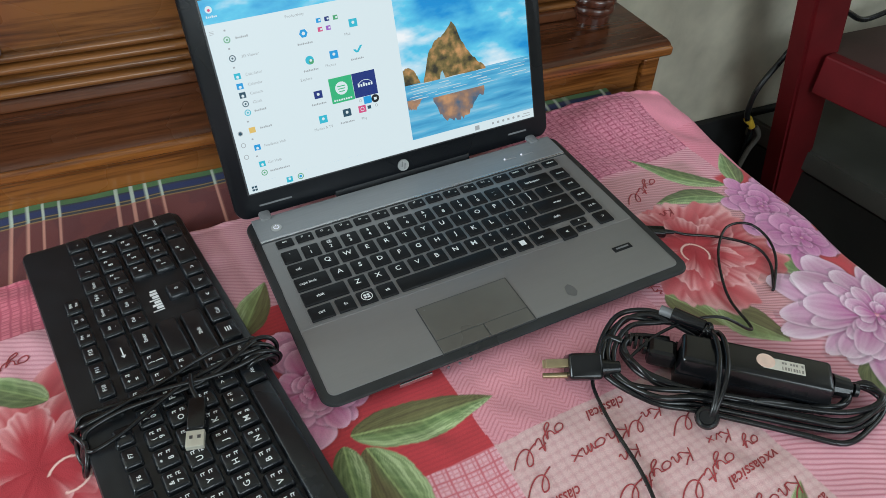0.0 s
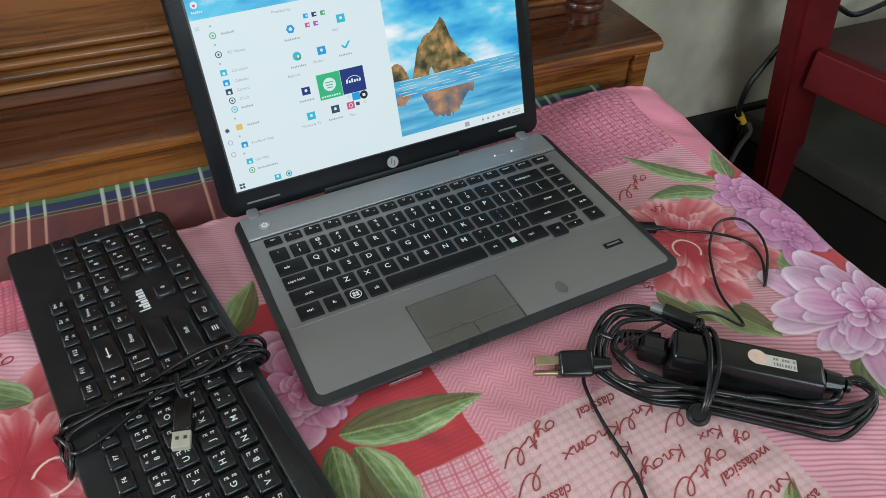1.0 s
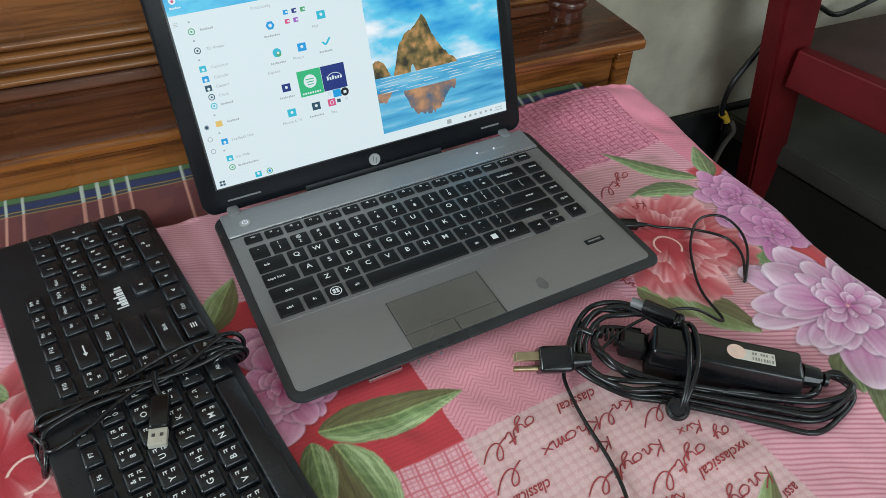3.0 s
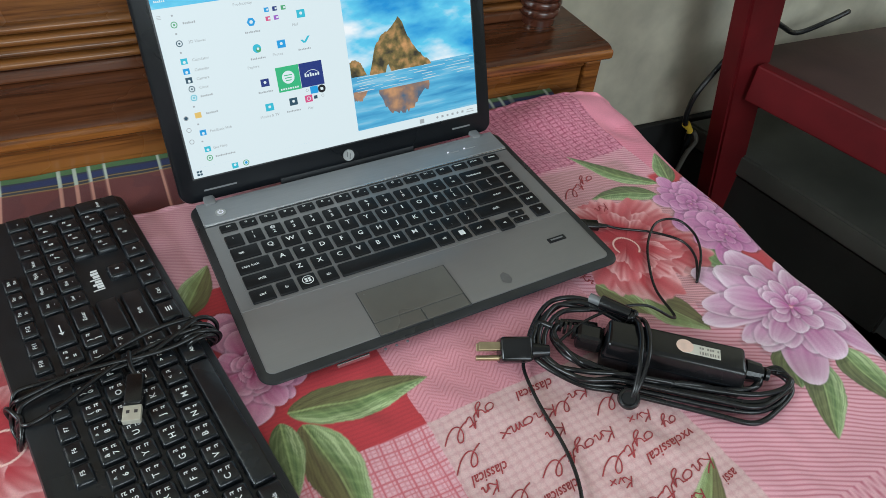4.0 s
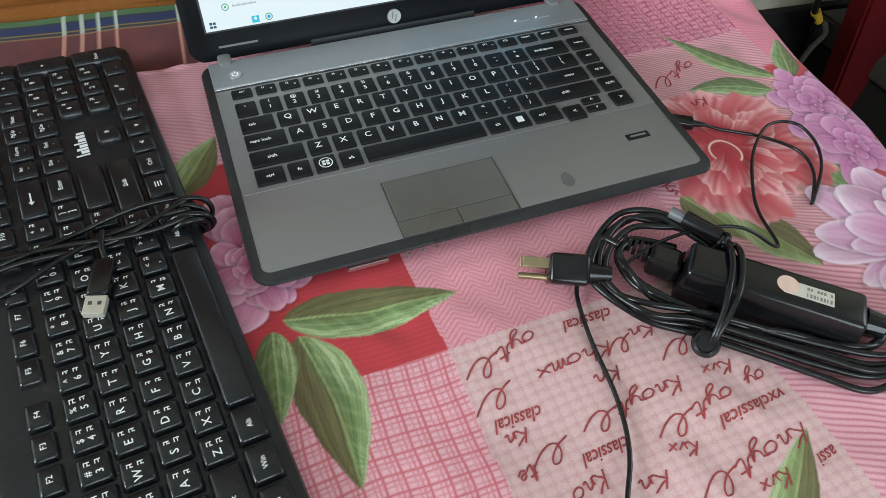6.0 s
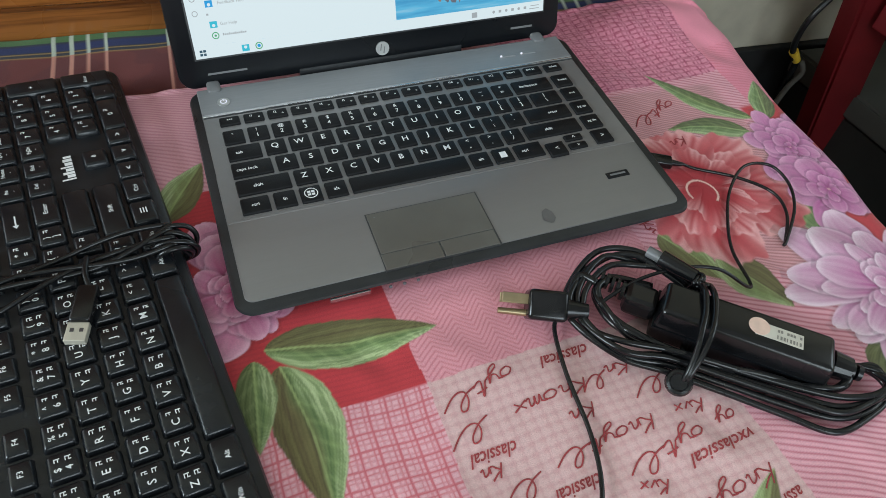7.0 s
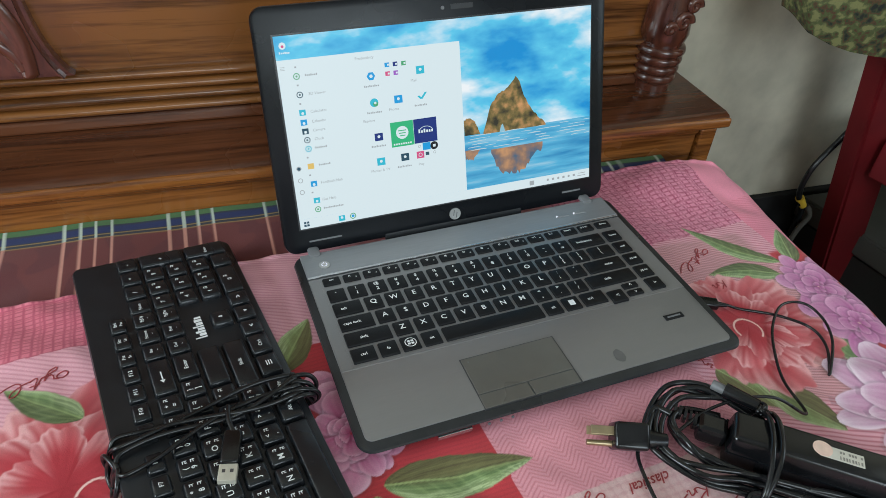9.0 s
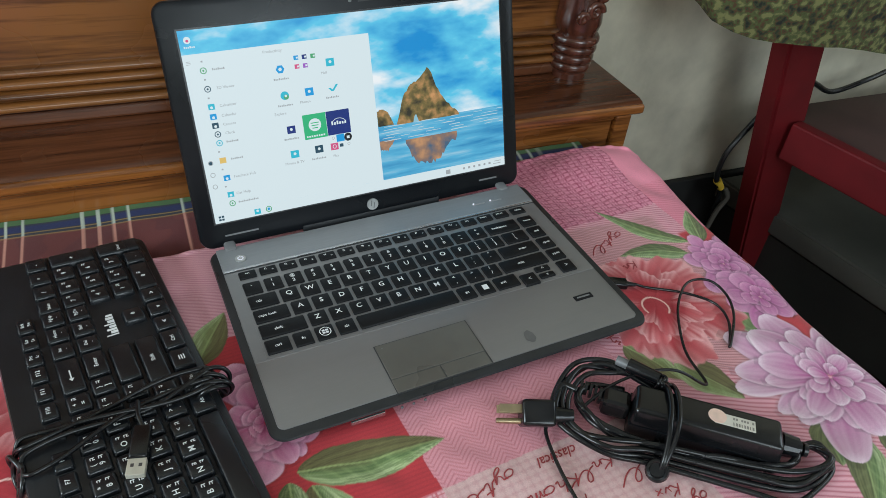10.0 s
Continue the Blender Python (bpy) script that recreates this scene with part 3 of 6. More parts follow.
def sheet_print(x, y):
    """Patchwork of stripes, checks and script squares under large blooms and leaves."""
    jx = x + 0.0010 * np.sin(y * 38) + 0.0003 * np.sin(y * 160 + x * 40)
    jy = y + 0.0010 * np.sin(x * 34) + 0.0003 * np.sin(x * 150 + y * 60)
    one = np.ones_like(x)
    col = np.ones(x.shape + (3,)) * PINK
    tint = waves(x, y, 5, 0.12)[..., None]
    # diagonal pin stripes over the ground
    col = blend(col, PALE, 0.78 * one)
    far = step(0.20, 0.26, jx)
    col = blend(col, LINE, (0.50 + 0.32 * far) * lines(jy + 0.55 * jx + 0.0006 * np.sin(x * 90), 0.0046, 0.0015))
    # darker hatching round the red bloom
    hatch = step(0.255, 0.27, jx) * (1 - step(0.40, 0.415, jx)) * step(-0.215, -0.205, jy) * (1 - step(-0.004, 0.004, jy))
    col = blend(col, lin(214, 160, 160), 0.7 * hatch)
    col = blend(col, lin(128, 44, 62), 0.75 * hatch * lines(jy + 0.55 * jx + 0.0007 * np.sin(x * 120), 0.0032, 0.0010))
    # zigzag square
    zig = np.abs(((jx / 0.0215) % 1) - 0.5) * 0.0215
    k = ((jx > 0.04) & (jx < 0.235) & (jy > -0.212) & (jy < 0.05)) * 1.0
    col = blend(col, lin(228, 156, 166), k)
    col = blend(col, LINE, 0.52 * k * lines(jy + 0.85 * zig + 0.0005 * np.sin(x * 240), 0.0040, 0.0013))
    # script square
    k = ((jx > 0.04) & (jx < 0.228) & (jy < -0.212)) * 1.0
    col = blend(col, lin(218, 172, 172), k)
    col = blend(col, lin(234, 208, 204), 0.3 * k * np.maximum(lines(jx, 0.0075, 0.003), lines(jy, 0.0065, 0.003)))
    col = blend(col, lin(202, 146, 150), 0.38 * k * np.maximum(lines(jx + 0.003, 0.0075, 0.0013), lines(jy + 0.003, 0.0065, 0.0013)))
    # red square and red check below it
    k = ((jx > -0.125) & (jx < 0.04) & (jy > -0.212) & (jy < -0.012)) * 1.0
    col = blend(col, RED, k)
    col = blend(col, DEEP, 0.35 * k * lines(jy, 0.0038, 0.0012))
    k = ((jx > -0.125) & (jx < 0.04) & (jy < -0.212)) * 1.0
    col = blend(col, PALE, k)
    hx, hy = jx + 0.0008 * np.sin(y * 75 + 1), jy + 0.0008 * np.sin(x * 70)
    pen = np.maximum(np.maximum(lines(hx, 0.0112, 0.0016), 0.85 * lines(hx + 0.0030, 0.0112, 0.0011)), np.maximum(lines(hy, 0.0106, 0.0015), 0.85 * lines(hy + 0.0034, 0.0106, 0.0011)))
    pen = np.maximum(pen, 0.7 * np.maximum(lines(hx + 0.0066 + 0.0010 * np.sin(y * 50), 0.0112, 0.0009), lines(hy + 0.0068 + 0.0010 * np.sin(x * 46), 0.0106, 0.0009)))
    col = blend(col, lin(206, 70, 84), 0.82 * k * pen)
    # dark check by the headboard
    k = ((jx > 0.235) & (jx < 0.43) & (jy > 0.005 + 0.08 * (jx - 0.3))) * 1.0
    col = blend(col, lin(226, 142, 164), k)
    gx, gy = jx + 0.0012 * np.sin(y * 62 + 2) + 0.0004 * np.sin(y * 310), jy + 0.0012 * np.sin(x * 58) + 0.0004 * np.sin(x * 290)
    ck = np.maximum(np.maximum(lines(gx, 0.0078, 0.0019), 0.8 * lines(gx + 0.0030 + 0.0012 * np.sin(y * 33), 0.0156, 0.0014)), np.maximum(lines(gy, 0.0066, 0.0017), 0.8 * lines(gy + 0.0027 + 0.0012 * np.sin(x * 29), 0.0132, 0.0014)))
    ck = ck * (0.72 + 0.28 * np.sin(x * 410 + 5 * np.sin(y * 230)))
    col = blend(col, lin(164, 50, 86), 0.88 * k * ck)
    k = ((jx >= 0.43) & (jy > -0.05)) * 1.0
    col = blend(col, lin(232, 140, 160), k)
    col = blend(col, ROSE, 0.45 * k * lines(jy + 0.5 * jx, 0.0042, 0.0014) * (jy < 0.05))
    # left side: check, then stripes
    k = ((jx < -0.19) & (jy > 0.046)) * 1.0
    col = blend(col, lin(224, 122, 138), k)
    col = blend(col, lin(176, 56, 84), 0.7 * k * np.maximum(np.maximum(lines(jx, 0.0078, 0.0021), lines(jy, 0.0066, 0.0019)), 0.7 * np.maximum(lines(jx + 0.0030, 0.0234, 0.0018), lines(jy + 0.0027, 0.0198, 0.0017))))
    # red ground behind the mauve blooms
    k = step(0.0, 0.004, jx - 0.425 - 0.012 * np.sin(y * 40)) * step(-0.232, -0.226, jy) * (1 - step(-0.042, -0.036, jy))
    col = blend(col, RED, k)
    # leaves and blooms
    L = lambda b, t, w, d=GREEN, l=LIME, bend=0.0, side=1, brown=0.6: leaf(col, x, y, b, t, w, d, l, bend, side, brown)
    col = L((0.418, -0.055), (0.3535, 0.026), 0.0105, GREEN, LIME, 0.07, 1, 0.35)
    col = L((0.404, -0.070), (0.330, -0.049), 0.0135, GREEN, LIME, -0.08, 1, 0.35)
    col = L((0.432, -0.060), (0.456, -0.009), 0.012, GREEN, LIME, 0.0, 1, 0.45)
    col = L((0.393, -0.150), (0.386, -0.202), 0.019, GREEN, LIME, 0.0, -1, 0.2)
    col = L((0.286, -0.182), (0.312, -0.240), 0.0195, OLIVE, LIME, 0.0, -1, 0.9)
    col = L((0.252, -0.152), (0.276, -0.202), 0.0165, OLIVE, LIME, 0.05, 1, 0.7)
    col = L((0.355, -0.285), (0.330, -0.322), 0.017, GREEN, LIME)
    col = L((0.374, -0.300), (0.320, -0.368), 0.018)
    col = L((0.400, -0.305), (0.398, -0.372), 0.018)
    col = L((0.150, -0.395), (0.217, -0.333), 0.014, OLIVE, LIME, 0.0, 1, 0.8)
    col = bloom(col, x, y, 0.318, -0.118, 0.083, 3, 0.95)
    col = ring(col, x, y, 0.313, -0.124, 0.013, 300, 560, lin(250, 205, 195))
    col = flower(col, x, y, 0.428, -0.098, 0.044, MAUVE, LILAC, 4, squash=1.15)
    col = flower(col, x, y, 0.426, -0.150, 0.040, MAUVE, LILAC, 14, (1.0, 0.75, 0.5, 0.3), squash=1.1, most=9)
    col = flower(col, x, y, 0.404, -0.252, 0.080, lin(184, 84, 146), lin(246, 222, 234), 6, (1.0, 0.9, 0.75, 0.55, 0.35, 0.2), squash=0.92, most=12, slim=0.82)
    # leaves and mauve bloom round the laptop's corner
    col = L((-0.046, -0.158), (0.0635, -0.174), 0.0180, GREEN, LIME, -0.03, -1, 0.85)
    col = L((-0.040, -0.172), (-0.034, -0.276), 0.0205, GREEN, LIME, 0.04, 1, 0.95)
    col = L((-0.054, -0.164), (-0.064, -0.226), 0.0125, GREEN, LIME, 0.0, 1, 0.3)
    col = L((-0.088, -0.032), (-0.052, 0.020), 0.0150, OLIVE, LIME, 0.0, 1, 0.8)
    col = flower(col, x, y, -0.054, -0.108, 0.050, lin(196, 78, 128), lin(242, 190, 212), 8, squash=1.1, most=9)
    # red bloom beyond the loose keyboard
    col = bloom(col, x, y, -0.245, -0.085, 0.095, 9)
    col = ring(col, x, y, -0.226, -0.100, 0.014, 250, 520, lin(250, 205, 195))
    col = L((-0.232, -0.030), (-0.285, 0.018), 0.014, GREEN, LIME, 0.0, -1, 0.3)
    return np.clip(col * (1 + 0.05 * tint), 0.001, 1)


def bed_edge(y):
    return 0.483 + 0.10 * (y - 0.06)


def rear_edge(x):
    return 0.116 + 0.031 * step(0.0, 0.3, x) - 0.22 * np.clip(x - 0.36, 0, 1) - 0.5 * np.clip(x - 0.45, 0, 0.06)


def sheet_place(x, y):
    yr = rear_edge(x)
    yy = np.where(y > 0.05, 0.05 + (y - 0.05) * (yr - 0.05) / 0.10, y)
    e = bed_edge(yy) + 0.003 * np.sin(yy * 40) - 0.022
    d = np.clip(x - e, 0, 1)
    R = 0.022
    a = np.clip(d / R, 0, np.pi / 2)
    px = np.where(d > 0, e + R * np.sin(a), x)
    flat_part = 1 - np.clip(d / 0.06, 0, 1)
    z = -R * (1 - np.cos(a)) - np.clip(d - R * np.pi / 2, 0, 1)
    calm = 1 - 0.85 * step(0.02, 0.0, np.maximum(np.abs(x - 0.113) - 0.175, np.abs(yy + 0.027) - 0.12))
    z = z + flat_part * calm * (0.0030 * waves(x, yy, 2, 0.16) + 0.0009 * waves(x, yy, 3, 0.045))
    z = z + flat_part * 0.010 * step(0.30, 0.42, x) * step(0.03, 0.12, yy)
    z = z + flat_part * 0.0042 * step(0.10, 0.27, x) * (1 - step(0.285, 0.36, x)) * step(-0.20, -0.12, yy) * (1 - step(0.07, 0.12, yy))
    z = z + flat_part * calm * 0.0011 * np.sin((x * 0.6 + yy) * 95 + 3 * waves(x, yy, 7, 0.1)) * step(0.12, 0.7, waves(x, yy, 11, 0.2) + 0.25)
    hem = np.exp(-((y - 0.143) / 0.004) ** 2) * (0.0016 + 0.0009 * np.sin(x * 260 + 2 * np.sin(x * 41))) - step(0.146, 0.150, y) * 0.004
    return np.stack([px, yy, z + 0.001 + hem], -1)


xs = np.concatenate([np.arange(-0.90, -0.34, 0.012), np.arange(-0.34, 0.535, 0.00085), np.arange(0.535, 0.70, 0.008)])
ys = np.concatenate([np.arange(-1.0, -0.40, 0.012), np.arange(-0.40, 0.150, 0.00085), [0.150]])
sheet = cloth("bedsheet", xs, ys, sheet_place, sheet_print, M["sheet"], "pink patchwork bedsheet printed with red and mauve flowers", "bedsheet")

# script words printed on the pale square, read from the head of the bed
def on_sheet(px, py):
    return sheet_place(px, py)[:, 2]


# word, where it starts and ends, height of its small letters
WORDS = (("oytE", (0.0947, -0.2181), (0.0431, -0.2292), 0.0052), ("Khomx", (0.1381, -0.2400), (0.0830, -0.2442), 0.0050), ("classical", (0.1551, -0.2185), (0.1144, -0.2190), 0.0060),
         ("E", (0.0656, -0.2440), (0.0387, -0.2530), 0.0048), ("classical", (0.0800, -0.2650), (0.0460, -0.2650), 0.0058), ("Kn", (0.0640, -0.2739), (0.0487, -0.2749), 0.0042),
         ("E", (0.0817, -0.2860), (0.0560, -0.2920), 0.0048), ("te", (0.0580, -0.2945), (0.0460, -0.2975), 0.0048), ("Kn", (0.1721, -0.2381), (0.1532, -0.2371), 0.0044), ("E", (0.1526, -0.2390), (0.1320, -0.2450), 0.0042),
         ("Kn", (0.1342, -0.2573), (0.1144, -0.2598), 0.0046), ("E", (0.1888, -0.2520), (0.1620, -0.2590), 0.0046), ("Kvx", (0.2034, -0.2780), (0.1804, -0.2767), 0.0044), ("KnoytE", (0.1650, -0.2770), (0.0947, -0.2816), 0.0050),
         ("oy", (0.2180, -0.2905), (0.2031, -0.2925), 0.0046), ("oytE", (0.1902, -0.2938), (0.1330, -0.3007), 0.0052), ("vxclassical", (0.2245, -0.3057), (0.1696, -0.3095), 0.0058), ("KnoytE", (0.2158, -0.3290), (0.1365, -0.3388), 0.0056),
         ("Kvx", (0.1522, -0.3166), (0.1337, -0.3119), 0.0044), ("classical", (0.1180, -0.2991), (0.0840, -0.3003), 0.0058), ("Kno", (0.0930, -0.3109), (0.0690, -0.3169), 0.0050), ("assi", (0.2265, -0.3467), (0.2090, -0.3491), 0.0055),
         ("Kn", (0.1260, -0.3245), (0.1060, -0.3244), 0.0046), ("oytE", (0.1150, -0.3420), (0.0600, -0.3480), 0.0052), ("classical", (0.0900, -0.3290), (0.0540, -0.3320), 0.0058), ("Kvx", (0.1900, -0.3480), (0.1680, -0.3500), 0.0046),
         ("oytE", (0.3560, -0.0130), (0.3020, -0.0330), 0.0050), ("Kn", (0.3380, -0.0600), (0.3200, -0.0640), 0.0046), ("oytE", (-0.2400, 0.0240), (-0.2900, 0.0200), 0.0055), ("Kn", (0.2420, -0.1400), (0.2500, -0.1520), 0.0040))
PEN = {
    "o": [((.8, .9), (.3, 1), (0, .5), (.3, 0), (.8, .2), (.9, .7), (.7, 1), (1.1, .9))],
    "y": [((0, 1), (.15, .3), (.5, .1), (.8, .9), (.6, -.6), (.1, -1.1), (0, -.7), (.6, -.1), (1.1, .3))],
    "t": [((0, .3), (.4, 1.9), (.35, .2), (.6, 0), (1.0, .4)), ((0, 1.1), (.4, 1.2), (.85, 1.2))],
    "e": [((0, .4), (.7, .6), (.6, 1), (.2, .9), (.1, .3), (.5, 0), (1, .4))],
    "E": [((-.2, .2), (.5, .5), (1.1, 1.3), (1.2, 2.1), (.8, 2.2), (.5, 1.3), (.6, .3), (1.1, -.1), (1.8, .3), (2.5, 1.3))],
    "K": [((.3, 2), (.15, 1), (.05, 0)), ((1.0, 2), (.5, 1.3), (.15, .95), (.6, .4), (.95, 0), (1.3, .2))],
    "n": [((0, .9), (.1, 0), (.2, .7), (.55, 1), (.65, 0), (.9, .2))],
    "m": [((0, .9), (.1, 0), (.2, .8), (.4, 1), (.45, 0), (.55, .8), (.8, 1), (.85, 0), (1.1, .2))],
    "x": [((0, 1), (.4, .5), (.8, 0)), ((.8, 1), (.4, .5), (0, 0))],
    "h": [((.2, 2), (.1, 1), (.05, 0), (.2, .8), (.6, .9), (.65, 0), (.9, .2))],
    "v": [((0, 1), (.2, .4), (.4, 0), (.6, .5), (.8, 1))],
}
for w, (x0, y0), (x1, y1), high in WORDS:
    run = math.hypot(x1 - x0, y1 - y0)
    place = Matrix.Translation((x0, y0, 0)) @ pose(0, 0, 0, 0, 0, math.degrees(math.atan2(y1 - y0, x1 - x0)))
    if w.endswith("ssical") or w == "assi":
        me = letters(w, 1.0, 0.4, -0.012)
        wide = max(v.co.x for v in me.vertices) * 2
        sb = add_word(bmesh.new(), w, 1.0, place @ Matrix.Translation((run / 2, high * 0.5, 0)) @ Matrix.Diagonal((run / wide, high * 2.0, 1, 1)), 0.4, 0, -0.012)
    else:
        sb = bmesh.new()
        units = sum(2.6 if ch == "E" else 1.1 for ch in w)
        left, sx_ = 0.0, run / units
        for ch in w:
            for line in PEN[ch]:
                pts = [place @ Vector(((left + x) * sx_ + 0.30 * y * high, y * high, 0)) for x, y in line]
                sweep(sb, pts, 0.00052, 1)
            left += 2.6 if ch == "E" else 1.1
    zs = on_sheet(np.array([v.co.x for v in sb.verts]), np.array([v.co.y for v in sb.verts]))
    for v, z in zip(sb.verts, zs):
        v.co.z = z + 0.0004 + max(0.0, v.co.z) * 0.4
    part("printed_word", sb, M["script"], sheet, "dark red slanted script lettering")


def plaid_print(x, y):
    """Maroon plaid with pale line groups, and a green and navy band at the head."""
    col = np.ones(x.shape + (3,)) * lin(112, 48, 46)
    col = blend(col, lin(92, 36, 42), 0.5 * (waves(x, y, 8, 0.05) > 0))
    band = lambda a, b: (step(a - 0.0006, a, y) * (1 - step(b, b + 0.0006, y)))
    col = blend(col, lin(48, 50, 62), band(-0.0100, 0.006))
    col = blend(col, lin(38, 48, 92), band(-0.0040, 0.0030))
    col = blend(col, lin(78, 116, 68), band(0.0055, 0.02))
    col = blend(col, lin(170, 140, 80), 0.8 * (band(-0.0118, -0.0105) + band(-0.0068, -0.0058) + band(-0.104, -0.1025)))
    u = (x + 0.7530) % 0.0945
    k = np.zeros_like(x)
    for c in (0.006, 0.0205, 0.034, 0.0485):
        k = np.maximum(k, 1 - step(0.0011, 0.0018, np.abs(u - c)))
    pale = np.where((y > -0.0105)[..., None], np.asarray(lin(198, 208, 190)), np.asarray(lin(214, 150, 132)))
    return blend(col, pale, 0.9 * k)


def plaid_place(x, y):
    z = -0.0035 + 0.0015 * waves(x, y, 21, 0.09) + 0.003 * step(-0.01, 0.01, y)
    return np.stack([x, y, z], -1)


plaid = cloth("plaid_bedcover", np.concatenate([np.arange(-0.95, -0.40, 0.0012), np.arange(-0.40, -0.075, 0.003)]), np.concatenate([np.arange(-1.1, -0.125, 0.02), np.arange(-0.125, 0.013, 0.0012)]), plaid_place, plaid_print, M["cover"],
              "maroon plaid cotton bedcover with pale lines and green band", "bedcover")
plaid.matrix_basis = BED

# ---- laptop ----
laptop = thing("laptop", "open grey aluminium laptop with lit screen and black keys", "laptop", pose(0.1103, -0.0278, 0.0022, 0, -1.43, -2.04) @ Matrix.Scale(0.966, 4))
W2, D2 = 0.346, 0.234
ZD = 0.0195
base = slab(W2, D2, 0.013, 0.002, 0.0185, 0.0025)
for v in base.verts:
    k = 0.024 * max(0.0, (0.0135 - v.co.z) / 0.0115) ** 1.2
    v.co.x -= math.copysign(min(k, abs(v.co.x)), v.co.x)
    v.co.y -= math.copysign(min(k, abs(v.co.y)), v.co.y)
lo = min(v.co.z for v in base.verts)
for v in base.verts:
    if v.co.z < 0.006:
        v.co.z = 0.0005 if v.co.z < lo + 0.0005 else 0.0120
        g = 0.010 if v.co.z > 0.005 else 0.0
        v.co.x += math.copysign(g, v.co.x)
        v.co.y += math.copysign(g, v.co.y)
smooth(part("base_shell", base, M["rim"], laptop, "dark rounded base rim", pose(0.0045, -0.0050, 0)), 35)
smooth(part("palm_rest", slab(0.3310, 0.124, 0.006, 0.014, ZD, 0.0008, x=0.0040, y=-0.0510), M["aluminium"], laptop, "grey aluminium palm rest with faint smudges"), 35)
part("keyboard_deck", box(-0.1612, 0.1692, -0.0425, 0.0735, 0.014, ZD + 0.0003, 0.0003), M["aluminium"], laptop)
part("keyboard_well", box(-0.1515, 0.154, -0.0405, 0.0722, 0.0150, ZD + 0.0006), M["aluminium"], laptop)
part("hinge_bar", box(-0.1612, 0.1692, 0.0760, 0.1085, 0.014, ZD + 0.0022, 0.0008), M["bar"], laptop, "lighter brushed speaker bar")
part("bar_edge", box(-0.1612, 0.1692, 0.0745, 0.0766, 0.0185, ZD + 0.0016, 0.0004), M["edge"], laptop, "bright chamfered line")
# touchpad: pad and two buttons in a dark seam
part("touchpad_seam", box(-0.0672, 0.0192, -0.1143, -0.0605, 0.015, ZD + 0.00045), M["tray"], laptop)
part("touchpad", box(-0.0662, 0.0184, -0.0992, -0.0612, 0.016, ZD + 0.0011, 0.0006), M["pad"], laptop, "grey-brown touchpad")
part("touchpad_button", box(-0.0666, -0.0240, -0.1136, -0.0998, 0.016, ZD + 0.0010, 0.0006), M["pad"], laptop)
part("touchpad_button", box(-0.0232, 0.0180, -0.1136, -0.0998, 0.016, ZD + 0.0010, 0.0006), M["pad"], laptop)
db = bmesh.new()
disc(db, -0.0612, -0.0655, ZD + 0.0013, 0.0007)
part("touchpad_dot", db, M["grey"], laptop)
fp = part("fingerprint_reader", box(0.1262, 0.1457, -0.0765, -0.0700, 0.016, ZD + 0.0006, 0.0006), M["bezel"], laptop, "black fingerprint strip")
part("sensor_bar", box(0.1292, 0.1427, -0.0740, -0.0722, 0.018, ZD + 0.0009, 0.0003), M["grey"], fp)
# small uneven oval, a little darker than the aluminium round it
b = bmesh.new()
rs = random.Random(4)
b.faces.new([b.verts.new((0.063 + (0.005 + rs.uniform(-0.0008, 0.0008)) * math.cos(2 * math.pi * k / 14), -0.0985 + (0.0070 + rs.uniform(-0.0009, 0.0009)) * math.sin(2 * math.pi * k / 14), ZD + 0.0003)) for k in range(14)])
part("smudge", b, M["smudge"], laptop, "dark greasy finger smudge")
pw = part("power_button", cyl(0.0052, 0.0050, 0.0012, 24, pose(-0.1423, 0.0885, ZD + 0.0018)), M["silver"], laptop, "round lit power button")
db = bmesh.new()
for i in range(20):
    a0, a1 = radians(120 + 300 * i / 20), radians(120 + 300 * (i + 1) / 20)
    db.faces.new([db.verts.new((r * math.cos(a), r * math.sin(a), 0)) for r, a in ((0.0020, a0), (0.0028, a0), (0.0028, a1), (0.0020, a1))])
flat(db, -0.0004, 0.0004, 0.001, 0.0034, 0)
part("power_mark", db, M["led"], pw, m=pose(-0.1423, 0.0885, ZD + 0.0033))
for bx in (0.1114, 0.1316):
    part("media_button", box(bx - 0.007, bx + 0.007, 0.0885, 0.0915, 0.018, ZD + 0.0030, 0.0006), M["bar"], laptop)
    part("button_light", box(bx - 0.0075, bx - 0.0060, 0.0893, 0.0908, ZD + 0.0018, ZD + 0.0034), M["led"], laptop)
part("front_trim", box(-0.108, -0.080, -0.1215, -0.1195, 0.0085, 0.0125, 0.0005), M["edge"], laptop, "silver card slot cover")
for bx in (-0.066, -0.056, -0.046):
    part("indicator", cyl(0.0012, 0.0012, 0.001, 10, pose(bx, -0.1207, 0.011, 90)), M["grey"], laptop)
for bx in (-0.1470, 0.1500):
    smooth(part("hinge", slab(0.011, 0.014, 0.003, 0.018, 0.0238, 0.002, y=0.110, x=bx), M["grey"], laptop, "silver hinge cap"))

# keys: width in units, rows from the back
P = 0.0190
X0, Y0 = -0.1510, 0.0265
CAPS = {}


def key_mesh(w, d, h, name, mat, taper, bevel):
    k = (name, round(w, 5), round(d, 5))
    if k not in CAPS:
        b = box(-w / 2, w / 2, -d / 2, d / 2, 0, h, bevel, 2, taper)
        me = bpy.data.meshes.new(name)
        b.to_mesh(me)
        b.free()
        me.materials.append(mat)
        for p in me.polygons:
            p.use_smooth = True
        me.set_sharp_from_angle(angle=radians(35))
        CAPS[k] = me
    return CAPS[k]


def legend(parent, text, size, dx, dy, z, mat="legend"):
    me = letters(text, size, 0.0, -0.012 * size)
    if not me.materials:
        me.materials.append(M[mat])
    ob = new("legend", me)
    ob.parent = parent
    ob.location = (dx, dy, z)
    return ob


